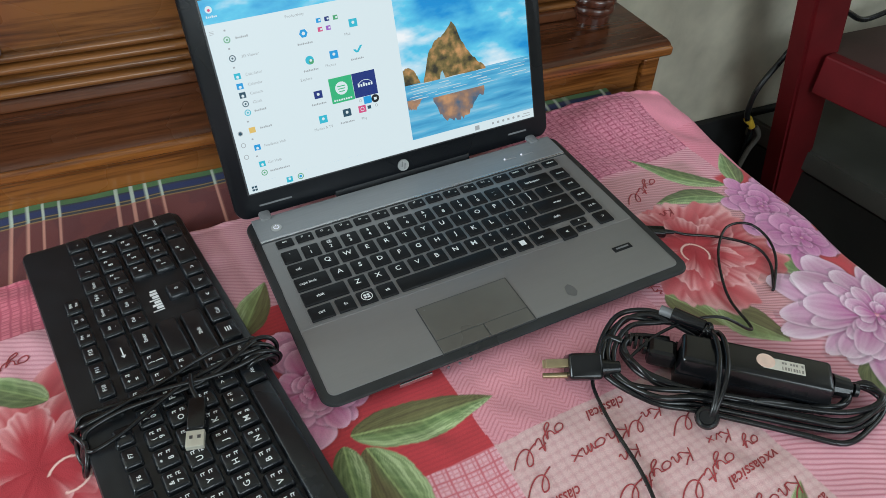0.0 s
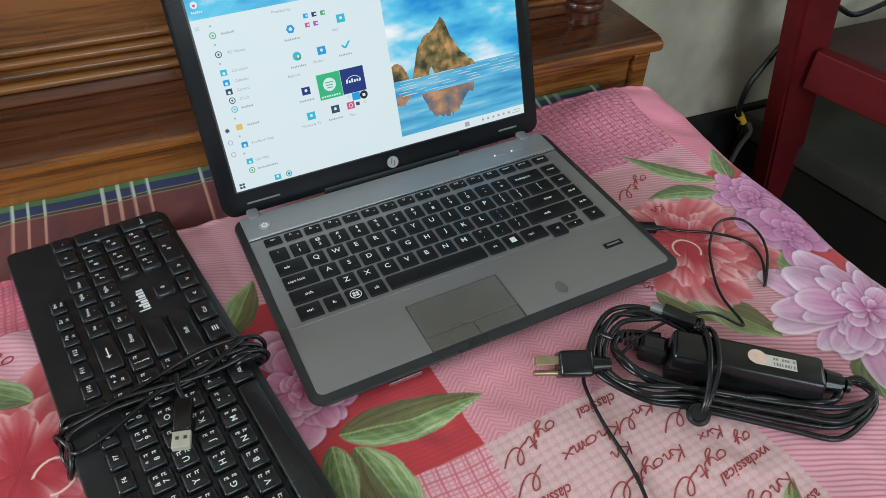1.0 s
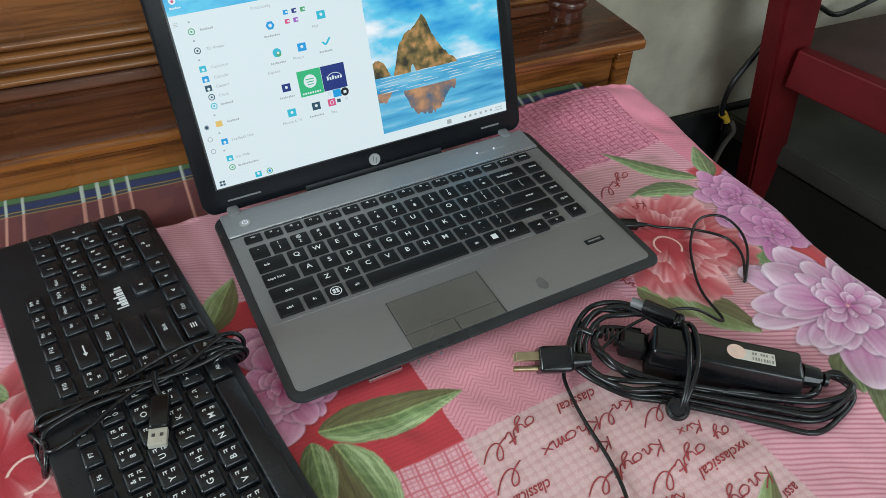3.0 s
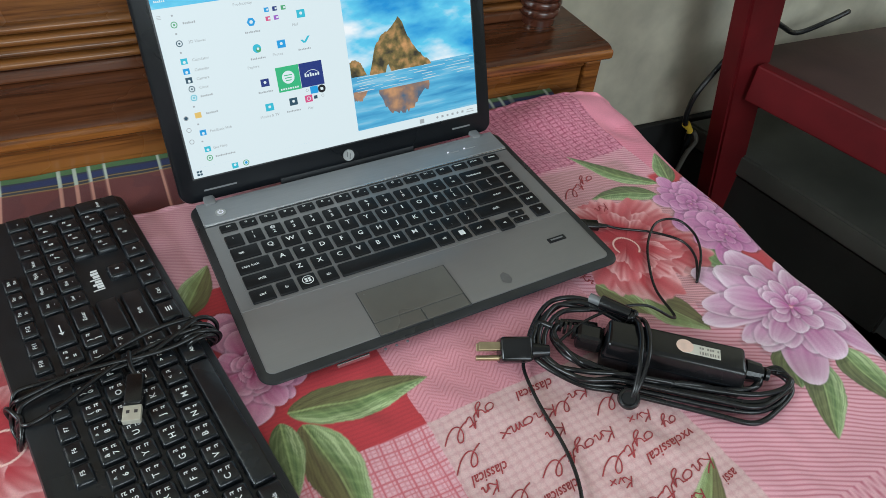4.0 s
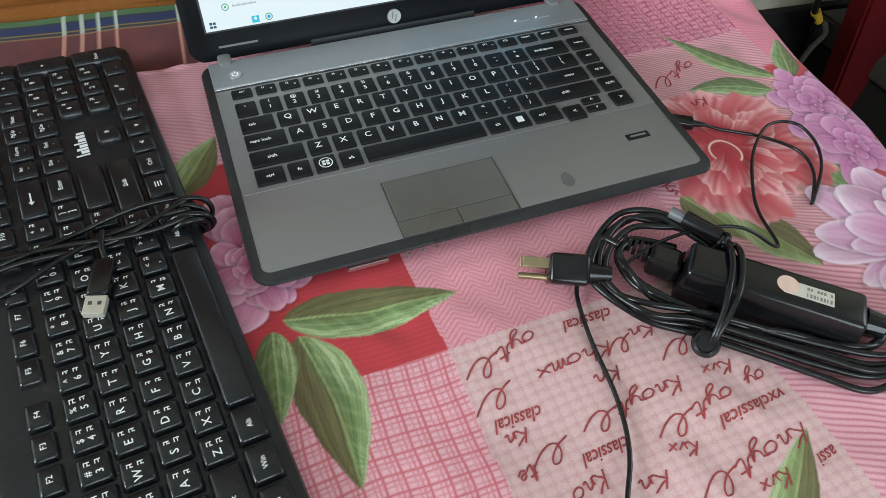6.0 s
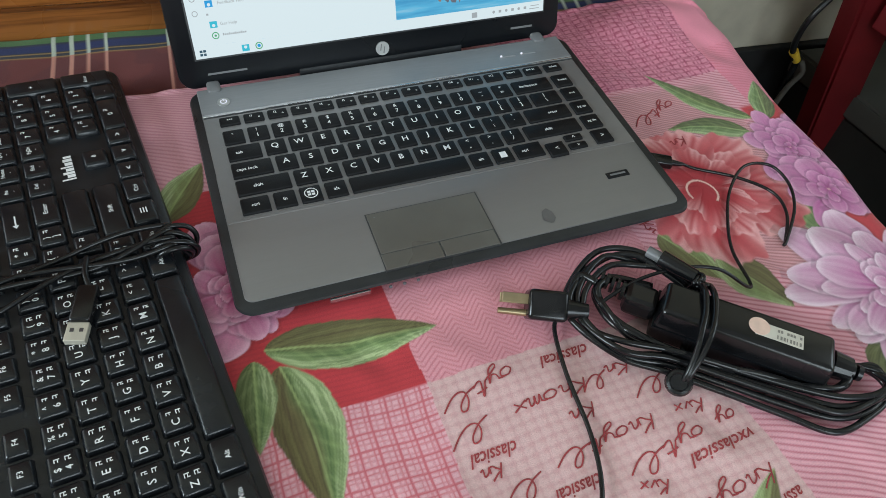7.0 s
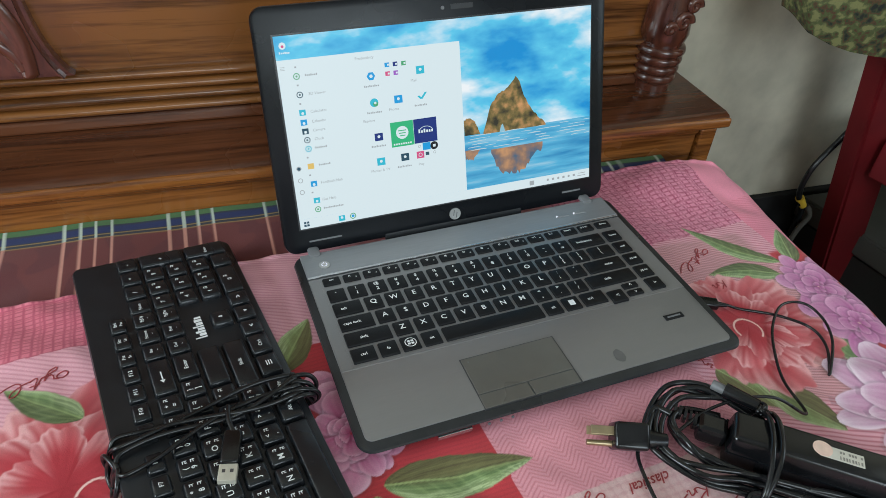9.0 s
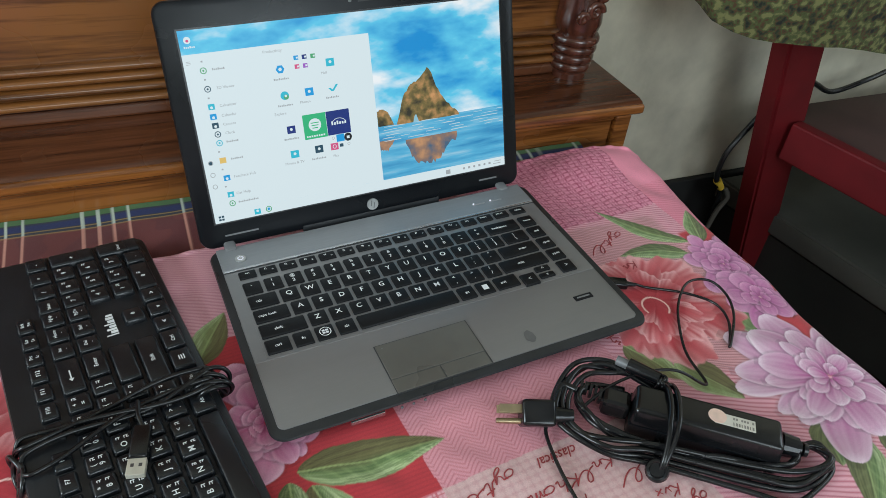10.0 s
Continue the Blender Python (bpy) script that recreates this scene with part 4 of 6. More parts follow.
def laptop_key(u, row_y, w, d, texts):
    k = part("key", key_mesh(w * P - 0.0026, d - 0.0026, 0.0030, "key", M["key"], 0.0007, 0.0008), None, laptop)
    k.location = (X0 + (u + w / 2) * P, row_y, ZD - 0.0004)
    for text, size, dx, dy in texts:
        legend(k, text, size, dx, dy, 0.0032)
    return k


frow = ["esc", "f1", "f2", "f3", "f4", "f5", "f6", "f7", "f8", "f9", "f10", "f11", "f12", "insert", "prt sc"]
for i, s in enumerate(frow):
    laptop_key(i * 15 / 15, 0.0650, 1.0, 0.0130, [(s, 0.0034, -0.002 if i else 0, 0.001)] + ([("o", 0.003, 0.004, -0.001)] if 0 < i < 12 else []))
laptop_key(15.05, 0.0650, 1.0, 0.0130, [("delete", 0.0032, 0, 0)])
rows = [
    [("`", 1), ("1", 1), ("2", 1), ("3", 1), ("4", 1), ("5", 1), ("6", 1), ("7", 1), ("8", 1), ("9", 1), ("0", 1), ("-", 1), ("=", 1), ("backspace", 2)],
    [("tab", 1.5), ("Q", 1), ("W", 1), ("E", 1), ("R", 1), ("T", 1), ("Y", 1), ("U", 1), ("I", 1), ("O", 1), ("P", 1), ("[", 1), ("]", 1), ("\\", 1.5)],
    [("caps lock", 1.75), ("A", 1), ("S", 1), ("D", 1), ("F", 1), ("G", 1), ("H", 1), ("J", 1), ("K", 1), ("L", 1), (";", 1), ("'", 1), ("enter", 2.25)],
    [("shift", 2.25), ("Z", 1), ("X", 1), ("C", 1), ("V", 1), ("B", 1), ("N", 1), ("M", 1), (",", 1), (".", 1), ("/", 1), ("shift", 2.75)],
    [("ctrl", 1.25), ("fn", 1), ("win", 1), ("alt", 1), ("", 5.1), ("alt", 1), ("menu", 1), ("ctrl", 1.4)],
]
above = dict(zip("1234567890-=", "!@#$%^&*()_+"))
above.update({"[": "{", "]": "}", "\\": "|", ";": ":", "'": '"', ",": "<", ".": ">", "/": "?"})
for row, y in zip(rows, (0.0455, 0.0265, 0.0075, -0.0115, -0.0305)):
    u = 0.0
    for text, w in row:
        y2 = y
        if text in above:
            tx = [(text, 0.0058, -0.001, -0.003), (above[text], 0.0050, -0.001, 0.0035)]
        elif len(text) == 1:
            tx = [(text, 0.0075, -0.0005, 0.0005)]
        elif text in ("win", "menu", ""):
            tx = []
        else:
            tx = [(text, 0.0042, 0.0 if w < 1.4 else (-0.004 if text != "enter" else 0.004), -0.0005)]
        k = laptop_key(u, y, w, 0.0190, tx)
        if text == "win":
            b = bmesh.new()
            for i in range(24):
                a0, a1 = 2 * math.pi * i / 24, 2 * math.pi * (i + 1) / 24
                b.faces.new([b.verts.new((r * math.cos(a), r * math.sin(a), 0.0032)) for r, a in ((0.0044, a0), (0.0051, a0), (0.0051, a1), (0.0044, a1))])
            for sx in (-1, 1):
                for sy in (-1, 1):
                    flat(b, min(sx * 0.0003, sx * 0.0027), max(sx * 0.0003, sx * 0.0027), min(sy * 0.0003, sy * 0.0024), max(sy * 0.0003, sy * 0.0024), 0.0032)
            part("key_symbol", b, M["legend"], k)
        if text == "menu":
            b = bmesh.new()
            flat(b, -0.0028, 0.0028, -0.0032, 0.0032, 0.0032)
            part("key_symbol", b, M["legend"], k)
        u += w
u0 = sum(w for _, w in rows[4])
laptop_key(u0, -0.0355 + 0.0005, 1.0, 0.0100 + 0.0085, [("<", 0.006, 0, 0)])
laptop_key(u0 + 1, -0.0258, 1.0, 0.0100, [("^", 0.006, 0, -0.001)])
laptop_key(u0 + 1, -0.0355, 1.0, 0.0100, [("v", 0.0045, 0, 0)])
laptop_key(15.05, -0.0305, 1.0, 0.0190, [(">", 0.006, 0, 0)])
for text, y in (("home", 0.0455), ("end", 0.0265), ("pg up", 0.0075), ("pg dn", -0.0115)):
    laptop_key(15.05, y, 1.0, 0.0190, [(text, 0.0036, 0, 0)])

# lid, tilted back about its hinge
LID = pose(0.0010, 0.1150, 0.0180, 72.3)
lid = smooth(part("lid", slab(0.347, 0.226, 0.012, -0.0070, 0.0, 0.0025, y=0.113), M["bezel"], laptop, "black glossy lid bezel", LID), 35)
SW, SH = 0.3130, 0.1760
SY = 0.0250
part("screen_frame", box(-SW / 2 - 0.0015, SW / 2 + 0.0015, SY - 0.0015, SY + SH + 0.0015, -0.001, 0.0004), M["rim"], lid)
cam_lens = part("webcam", cyl(0.0016, 0.0016, 0.0008, 14, pose(0.0, SY + SH + 0.0105, 0.0)), M["grey"], lid)
part("webcam_label", box(0.008, 0.030, SY + SH + 0.0085, SY + SH + 0.0130, 0.0002, 0.0006), M["rim"], lid)
logo = part("maker_badge", cyl(0.0062, 0.0060, 0.0010, 28, pose(0.0, 0.0118, 0.0002)), M["silver"], lid, "round silver maker's badge")
b = bmesh.new()
for bx in (-0.0016, 0.0016):
    flat(b, bx - 0.0005, bx + 0.0005, -0.004 if bx > 0 else -0.002, 0.002 if bx > 0 else 0.004, 0)
part("badge_mark", b, M["grey"], logo, m=pose(0.0, 0.0118, 0.00135, 0, 0, -12))
b = bmesh.new()
flat(b, -0.150, -0.118, 0.0105, 0.0122, 0.0003)
part("model_marking", b, M["grey"], lid, "small pale model lettering shown as bars")
b = bmesh.new()
flat(b, 0.124, 0.146, 0.0115, 0.0134, 0.0003)
part("model_marking", b, M["grey"], lid, "small pale model lettering shown as bars")
part("lid_latch_recess", box(-0.075, 0.075, -0.002, 0.0045, -0.004, 0.0006, 0.001), M["rim"], lid)


def wallpaper_material():
    """Lit picture of a bright sky with soft clouds, above a wet beach."""
    m = bpy.data.materials.new("screen_wallpaper")
    m.use_nodes = True
    n, ln = m.node_tree.nodes, m.node_tree.links
    b = n["Principled BSDF"]
    tc = n.new("ShaderNodeTexCoord")
    mp = n.new("ShaderNodeMapping")
    mp.inputs["Scale"].default_value = (7, 15, 14)
    mp.inputs["Rotation"].default_value = (0, 0, radians(-24))
    ln.new(tc.outputs["Object"], mp.inputs[0])
    nz = n.new("ShaderNodeTexNoise")
    nz.inputs["Scale"].default_value, nz.inputs["Detail"].default_value, nz.inputs["Roughness"].default_value = 1.7, 5, 0.52
    ln.new(mp.outputs[0], nz.inputs["Vector"])
    cr = n.new("ShaderNodeValToRGB")
    els = cr.color_ramp.elements
    els[0].position, els[0].color = 0.34, (*lin(10, 142, 212), 1)
    els[1].position, els[1].color = 0.66, (*lin(240, 246, 250), 1)
    e = els.new(0.50)
    e.color = (*lin(92, 200, 236), 1)
    ln.new(nz.outputs[0], cr.inputs[0])
    b.inputs["Base Color"].default_value = (0.01, 0.01, 0.01, 1)
    b.inputs["Specular IOR Level"].default_value = 0.2
    b.inputs["Roughness"].default_value = 0.35
    ln.new(cr.outputs[0], b.inputs["Emission Color"])
    b.inputs["Emission Strength"].default_value = 0.95
    return m


def rock_material(tones, scale):
    """Lit picture of mottled rock."""
    m = bpy.data.materials.new("screen_rock")
    m.use_nodes = True
    n, ln = m.node_tree.nodes, m.node_tree.links
    b = n["Principled BSDF"]
    tc = n.new("ShaderNodeTexCoord")
    nz = n.new("ShaderNodeTexNoise")
    nz.inputs["Scale"].default_value, nz.inputs["Detail"].default_value = scale, 8
    ln.new(tc.outputs["Object"], nz.inputs["Vector"])
    cr = n.new("ShaderNodeValToRGB")
    els = cr.color_ramp.elements
    els[0].position, els[0].color = 0.35, (*lin(*tones[0]), 1)
    els[1].position, els[1].color = 0.68, (*lin(*tones[2]), 1)
    e = els.new(0.5)
    e.color = (*lin(*tones[1]), 1)
    ln.new(nz.outputs[0], cr.inputs[0])
    b.inputs["Base Color"].default_value = (0.01, 0.01, 0.01, 1)
    b.inputs["Specular IOR Level"].default_value = 0.2
    ln.new(cr.outputs[0], b.inputs["Emission Color"])
    b.inputs["Emission Strength"].default_value = SCREEN
    return m


# display: u to the right and v up, both from 0 to 1
def sx(u):
    return -SW / 2 + SW * u


def sy(v):
    return SY + SH * v


display = bmesh.new()
flat(display, sx(0), sx(1), sy(0), sy(1), 0.0008)
part("display", display, wallpaper_material(), lid, "bright display with blue sky picture")
MENU_U, BAR_V, SEA_V = 0.546, 0.055, 0.375


def panel(name, mat, u0, u1, v0, v1, z=0.0012, label=""):
    b = bmesh.new()
    flat(b, sx(u0), sx(u1), sy(v0), sy(v1), z)
    return part(name, b, M[mat] if isinstance(mat, str) else mat, lid, label)


def water_material():
    """Lit picture of wet sand and shallow sea: level streaks over a blue that pales below."""
    m = wallpaper_material()
    m.name = "screen_water"
    n = m.node_tree.nodes
    mp, nz, cr = n["Mapping"], n["Noise Texture"], n["Color Ramp"]
    mp.inputs["Scale"].default_value = (7, 60, 14)
    mp.inputs["Rotation"].default_value = (0, 0, radians(3))
    nz.inputs["Scale"].default_value = 1.9
    for e, p, c in zip(cr.color_ramp.elements, (0.30, 0.52, 0.78), ((44, 136, 190), (86, 178, 218), (176, 214, 230))):
        e.position, e.color = p, (*lin(*c), 1)
    return m


panel("menu_panel", "screen_white", 0.0, MENU_U, BAR_V, 0.885, 0.0010, "white start menu panel")
panel("picture_sea", water_material(), MENU_U, 1.0, BAR_V, SEA_V, 0.00095, "pictured shallow sea on wet sand")
panel("task_bar", "screen_white", 0.0, 1.0, 0.0, BAR_V, 0.00105, "white task bar along the screen's foot")
# sea stack with a ragged outline, a low rock beside it, and their mirror image on the sand
rr = random.Random(5)


def ragged(u0, u1, v0, peaks, jag, mat, sign=1, z=0.0010, name="picture_rock"):
    b = bmesh.new()
    pts = [(u0, v0)]
    for i in range(33):
        t = i / 32
        h = np.interp(t, [q[0] for q in peaks], [q[1] for q in peaks])
        pts.append((u0 + (u1 - u0) * t, v0 + sign * (h + rr.uniform(-jag, jag))))
    pts.append((u1, v0))
    b.faces.new([b.verts.new((sx(u), sy(v), z)) for u, v in (pts if sign > 0 else pts[::-1])])
    part(name, b, mat, lid, "pictured sea stack rock" if sign > 0 else "pictured reflection of the rock")


STACK = ((0, 0.01), (0.05, 0.06), (0.12, 0.15), (0.22, 0.205), (0.36, 0.235), (0.46, 0.265), (0.53, 0.305), (0.58, 0.28), (0.64, 0.20), (0.74, 0.125), (0.88, 0.055), (1, 0.01))
rock = rock_material(((52, 50, 36), (122, 108, 62), (214, 160, 104)), 85)
wet = rock_material(((74, 104, 132), (150, 122, 106), (214, 160, 112)), 60)
cave = glow("screen_cave", lin(150, 205, 225), SCREEN)
ragged(0.612, 0.834, SEA_V - 0.012, STACK, 0.006, rock)
ragged(MENU_U + 0.001, 0.600, SEA_V - 0.006, ((0, 0.085), (0.35, 0.100), (0.7, 0.075), (0.9, 0.03), (1, 0.005)), 0.004, rock)
ragged(0.636, 0.822, 0.268, [(t, 0.55 * min(h, 0.23) + 0.03) for t, h in STACK], 0.014, wet, -1, 0.0010, "picture_reflection")
ragged(MENU_U + 0.001, 0.598, 0.285, ((0, 0.05), (0.5, 0.06), (1, 0.005)), 0.006, wet, -1, 0.0010, "picture_reflection")
ragged(0.668, 0.688, SEA_V - 0.012, ((0, 0.0), (0.3, 0.035), (0.6, 0.045), (1, 0.0)), 0.001, cave, 1, 0.0011, "picture_arch")
M["screen_foam"] = glow("screen_foam", lin(206, 226, 234), SCREEN)
for k in range(6):
    v = 0.360 - 0.016 * k
    u = MENU_U + 0.004 + 0.02 * rr.random()
    while u < 0.985:
        w = rr.uniform(0.02, 0.10)
        u2 = min(u + w, 0.998)
        b = bmesh.new()
        b.faces.new([b.verts.new((sx(q), sy(v + d + rr.uniform(-0.0015, 0.0015)), 0.00115)) for q, d in ((u, 0.0), (u2, 0.001), (u2, 0.003), (0.5 * (u + u2), 0.0045), (u, 0.002))])
        u = u2 + rr.uniform(0.01, 0.07)
        part("picture_foam", b, M["screen_foam"], lid)


def icon(mat, u, v, s, kind="box", z=0.0012):
    b = bmesh.new()
    if kind == "disc":
        disc(b, sx(u), sy(v), z, s)
    elif kind == "ring":
        for i in range(18):
            a0, a1 = 2 * math.pi * i / 18, 2 * math.pi * (i + 1) / 18
            b.faces.new([b.verts.new((sx(u) + r * math.cos(a), sy(v) + r * math.sin(a), z)) for r, a in ((s * 0.74, a0), (s, a0), (s, a1), (s * 0.74, a1))])
    elif kind == "hex":
        disc(b, sx(u), sy(v), z, s, seg=6)
    elif kind == "tick":
        for (x0, y0), (x1, y1) in (((-0.9, 0.1), (-0.2, -0.7)), ((-0.2, -0.7), (1.0, 0.8))):
            b.faces.new([b.verts.new((sx(u) + s * (x + o), sy(v) + s * y, z)) for x, y, o in ((x0, y0, -0.3), (x1, y1, -0.3), (x1, y1, 0.3), (x0, y0, 0.3))])
    else:
        flat(b, sx(u) - s, sx(u) + s, sy(v) - s * 0.9, sy(v) + s * 0.9, z)
    return part("menu_icon", b, M[mat], lid)


def caption(text, u, v, size=0.0036, mat="screen_text"):
    """A word on the screen, or a bar of its length where it is a made-up name."""
    if text.startswith("#"):
        b = bmesh.new()
        x = sx(u) - 0.0008 * int(text[1:])
        for k in range(int(text[1:])):
            flat(b, x, x + 0.0011, sy(v) - 0.0006, sy(v) + (0.0007 if k % 3 else 0.0012), 0.0012)
            x += 0.0016
        part("menu_caption", b, M[mat], lid)
    else:
        part("menu_caption", add_word(bmesh.new(), text, size, Matrix.Translation((sx(u), sy(v), 0.0012))), M[mat], lid)


# list down the left of the menu
for u, v, mat, kind, word, wu in ((0.050, 0.801, "screen_leaf", "ring", "#7", 0.088), (0.052, 0.709, "screen_dark", "ring", "3D Viewer", 0.098), (0.053, 0.619, "screen_sky", "box", "Calculator", 0.096),
                                  (0.053, 0.568, "screen_blue", "box", "Calendar", 0.093), (0.054, 0.522, "screen_dark", "box", "Camera", 0.090), (0.056, 0.476, "screen_dark", "ring", "Clock", 0.087),
                                  (0.056, 0.430, "screen_sky", "ring", "#7", 0.090), (0.056, 0.337, "screen_yellow", "box", "#7", 0.094), (0.058, 0.241, "screen_blue", "box", "Feedback Hub", 0.108),
                                  (0.060, 0.148, "screen_sky", "box", "Get Help", 0.094), (0.060, 0.098, "screen_leaf", "ring", "#12", 0.105)):
    icon(mat, u, v, 0.0029, kind)
    if kind == "box" and mat != "screen_yellow":
        icon("screen_white", u, v - 0.004, 0.0013, "disc", 0.0014)
    elif kind == "ring":
        icon(mat, u, v, 0.0010, "hex")
    caption(word, wu + 0.004, v)
for v in (0.846, 0.757, 0.664, 0.385, 0.290, 0.195):
    icon("screen_text", 0.050, v, 0.0008)
for v in (0.332, 0.268, 0.204):
    icon("screen_text", 0.020, v, 0.0023, "ring")
icon("screen_dark", 0.020, 0.332, 0.0016, "disc")
for k in range(3):
    panel("menu_lines", "screen_text", 0.008, 0.020, 0.836 + 0.007 * k, 0.838 + 0.007 * k)
# tiles in the middle
caption("Productivity", 0.249, 0.853)
caption("Explore", 0.245, 0.529)
for u, v, mat, kind, word, wu, wv in ((0.264, 0.758, "screen_blue", "hex", "#9", 0.264, 0.707), (0.416, 0.761, "screen_sky", "box", "Mail", 0.393, 0.710), (0.266, 0.621, "screen_sky", "disc", "#9", 0.265, 0.569),
                                      (0.341, 0.623, "screen_blue", "box", "Photos", 0.325, 0.573), (0.416, 0.624, "screen_sky", "tick", "#8", 0.411, 0.575), (0.270, 0.437, "screen_navy", "box", "#9", 0.268, 0.387),
                                      (0.270, 0.302, "screen_sky", "box", "Movies & TV", 0.266, 0.254), (0.347, 0.306, "screen_dark", "box", "#9", 0.344, 0.254)):
    icon(mat, u, v, 0.0040, kind)
    if kind == "box":
        icon("screen_white", u, v + 0.002, 0.0015, "hex", 0.0014)
    if kind == "disc":
        icon("screen_leaf", u + 0.004, v - 0.008, 0.0024, "disc", 0.0013)
        icon("screen_white", u + 0.003, v - 0.002, 0.0012, "disc", 0.0014)
    if kind == "hex":
        icon("screen_white", u, v, 0.0017, "hex", 0.0014)
    caption(word, wu, wv)
for u, v, mat in ((0.315, 0.806, "screen_blue"), (0.340, 0.806, "screen_navy"), (0.366, 0.805, "screen_leaf"), (0.315, 0.761, "screen_pink"), (0.340, 0.761, "screen_violet")):
    icon(mat, u, v, 0.0022)
    icon("screen_white", u + 0.003, v, 0.0009, "box", 0.0014)
caption("Play", 0.398, 0.252)
panel("menu_tile", "screen_green", 0.308, 0.3805, 0.368, 0.503, 0.0012, "green menu tile")
panel("menu_tile", "screen_navy", 0.3815, 0.456, 0.370, 0.503, 0.0012, "navy menu tile")
icon("screen_white", 0.344, 0.443, 0.0062, "disc", 0.0014)
for k in range(3):
    panel("tile_symbol", "screen_green", 0.331 + 0.002 * k, 0.357 - 0.002 * k, 0.452 - 0.014 * k, 0.457 - 0.014 * k, 0.0015)
for k in range(8):
    panel("tile_caption", "screen_white", 0.314 + 0.0075 * k, 0.319 + 0.0075 * k, 0.378, 0.387, 0.0014)
b = bmesh.new()
for i in range(14):
    a0, a1 = radians(25 + 9 * i), radians(34 + 9 * i)
    b.faces.new([b.verts.new((sx(0.420) + r * 1.15 * math.cos(q), sy(0.420) + r * math.sin(q), 0.0014)) for r, q in ((0.0066, a0), (0.0071, a0), (0.0071, a1), (0.0066, a1))])
for k in range(6):
    flat(b, sx(0.396) + 0.0026 * k, sx(0.396) + 0.0026 * k + 0.0017, sy(0.425), sy(0.425) + (0.0036 if k in (0, 2) else 0.0024), 0.0014)
part("tile_symbol", b, M["screen_white"], lid)
icon("screen_blue", 0.419, 0.348, 0.0040)
icon("screen_ink", 0.444, 0.346, 0.0040, "disc")
icon("screen_white", 0.444, 0.346, 0.0014, "box", 0.0014)
icon("screen_pink", 0.397, 0.305, 0.0038)
icon("screen_white", 0.397, 0.305, 0.0020, "ring", 0.0014)
icon("screen_dark", 0.420, 0.306, 0.0018)
icon("screen_text", 0.444, 0.308, 0.0014, "ring")
icon("screen_text", 0.396, 0.352, 0.0014, "ring")
# desktop icon, task bar and tray
icon("screen_white", 0.022, 0.953, 0.0030, "disc")
icon("screen_pink", 0.022, 0.950, 0.0012, "disc", 0.0014)
caption("#6", 0.026, 0.918, mat="screen_white")
for su in (-1, 1):
    for sv in (-1, 1):
        icon("screen_dark", 0.020 + su * 0.0045, 0.026 + sv * 0.008, 0.0011)
icon("screen_sky", 0.129, 0.024, 0.0030)
icon("screen_white", 0.129, 0.028, 0.0014, "hex", 0.0014)
icon("screen_leaf", 0.164, 0.026, 0.0030, "ring")
icon("screen_blue", 0.164, 0.026, 0.0014, "disc")
icon("screen_text", 0.780, 0.026, 0.0026)
for k in range(6):
    icon("screen_text", 0.840 + 0.020 * k, 0.028, 0.0013, "box" if k % 2 else "disc")
panel("tray_clock", "screen_text", 0.958, 0.985, 0.032, 0.036)
panel("tray_clock", "screen_text", 0.954, 0.985, 0.017, 0.021)

# ---- wired desk keyboard ----
KB = pose(-0.0975, 0.1285, 0.0010, 0, 0, 95.2)
desk = thing("desktop_keyboard", "black wired desktop keyboard with cord wrapped round it", "keyboard", KB)
KX0, KX1, KD = -0.4385, 0.0060, 0.1335
shell = slab(KX1 - KX0, KD, 0.010, 0.002, 0.0145, 0.004, x=(KX0 + KX1) / 2, y=KD / 2)
for v in shell.verts:
    if v.co.z > 0.006:
        v.co.z += 0.006 * v.co.y / KD + (0.003 * max(0, (v.co.y - 0.122) / 0.0115))
smooth(part("shell", shell, M["kbody"], desk, "matt black dusty shell"), 35)


def kb_z(y):
    return 0.0140 + 0.006 * y / KD


BANGLA = random.Random(2)


def bangla(parent, dx, dy, z):
    """A small bar and hook in place of a letter that cannot be read."""
    b = bmesh.new()
    w = BANGLA.uniform(0.0018, 0.0028)
    flat(b, dx - w / 2, dx + w / 2, dy + 0.0012, dy + 0.0017, z)
    flat(b, dx + w / 2 - 0.0006, dx + w / 2, dy - 0.0012, dy + 0.0012, z)
    flat(b, dx - w / 2, dx + w / 4, dy - 0.0004, dy + 0.0001, z)
    if BANGLA.random() > 0.5:
        flat(b, dx - w / 2, dx - w / 2 + 0.0006, dy - 0.0014, dy + 0.0003, z)
    part("legend", b, M["legend"], parent)


def desk_key(x, y, w, d, texts, extra=0, mat="legend"):
    """One sculpted cap; texts: word, size, dx, dy."""
    k = part("key", key_mesh(w - 0.0008, d - 0.0008, 0.0062, "desk_key", M["kkey"], 0.0018, 0.0016), None, desk)
    k.location = (x, y, kb_z(y) - 0.0005)
    k.rotation_euler = (radians(2.6), 0, 0)
    for text, size, dx, dy in texts:
        legend(k, text, size * 0.86, dx, dy, 0.0064, mat)
    for i in range(extra):
        bangla(k, 0.0030, 0.0026 - 0.0052 * i, 0.0064)
    return k


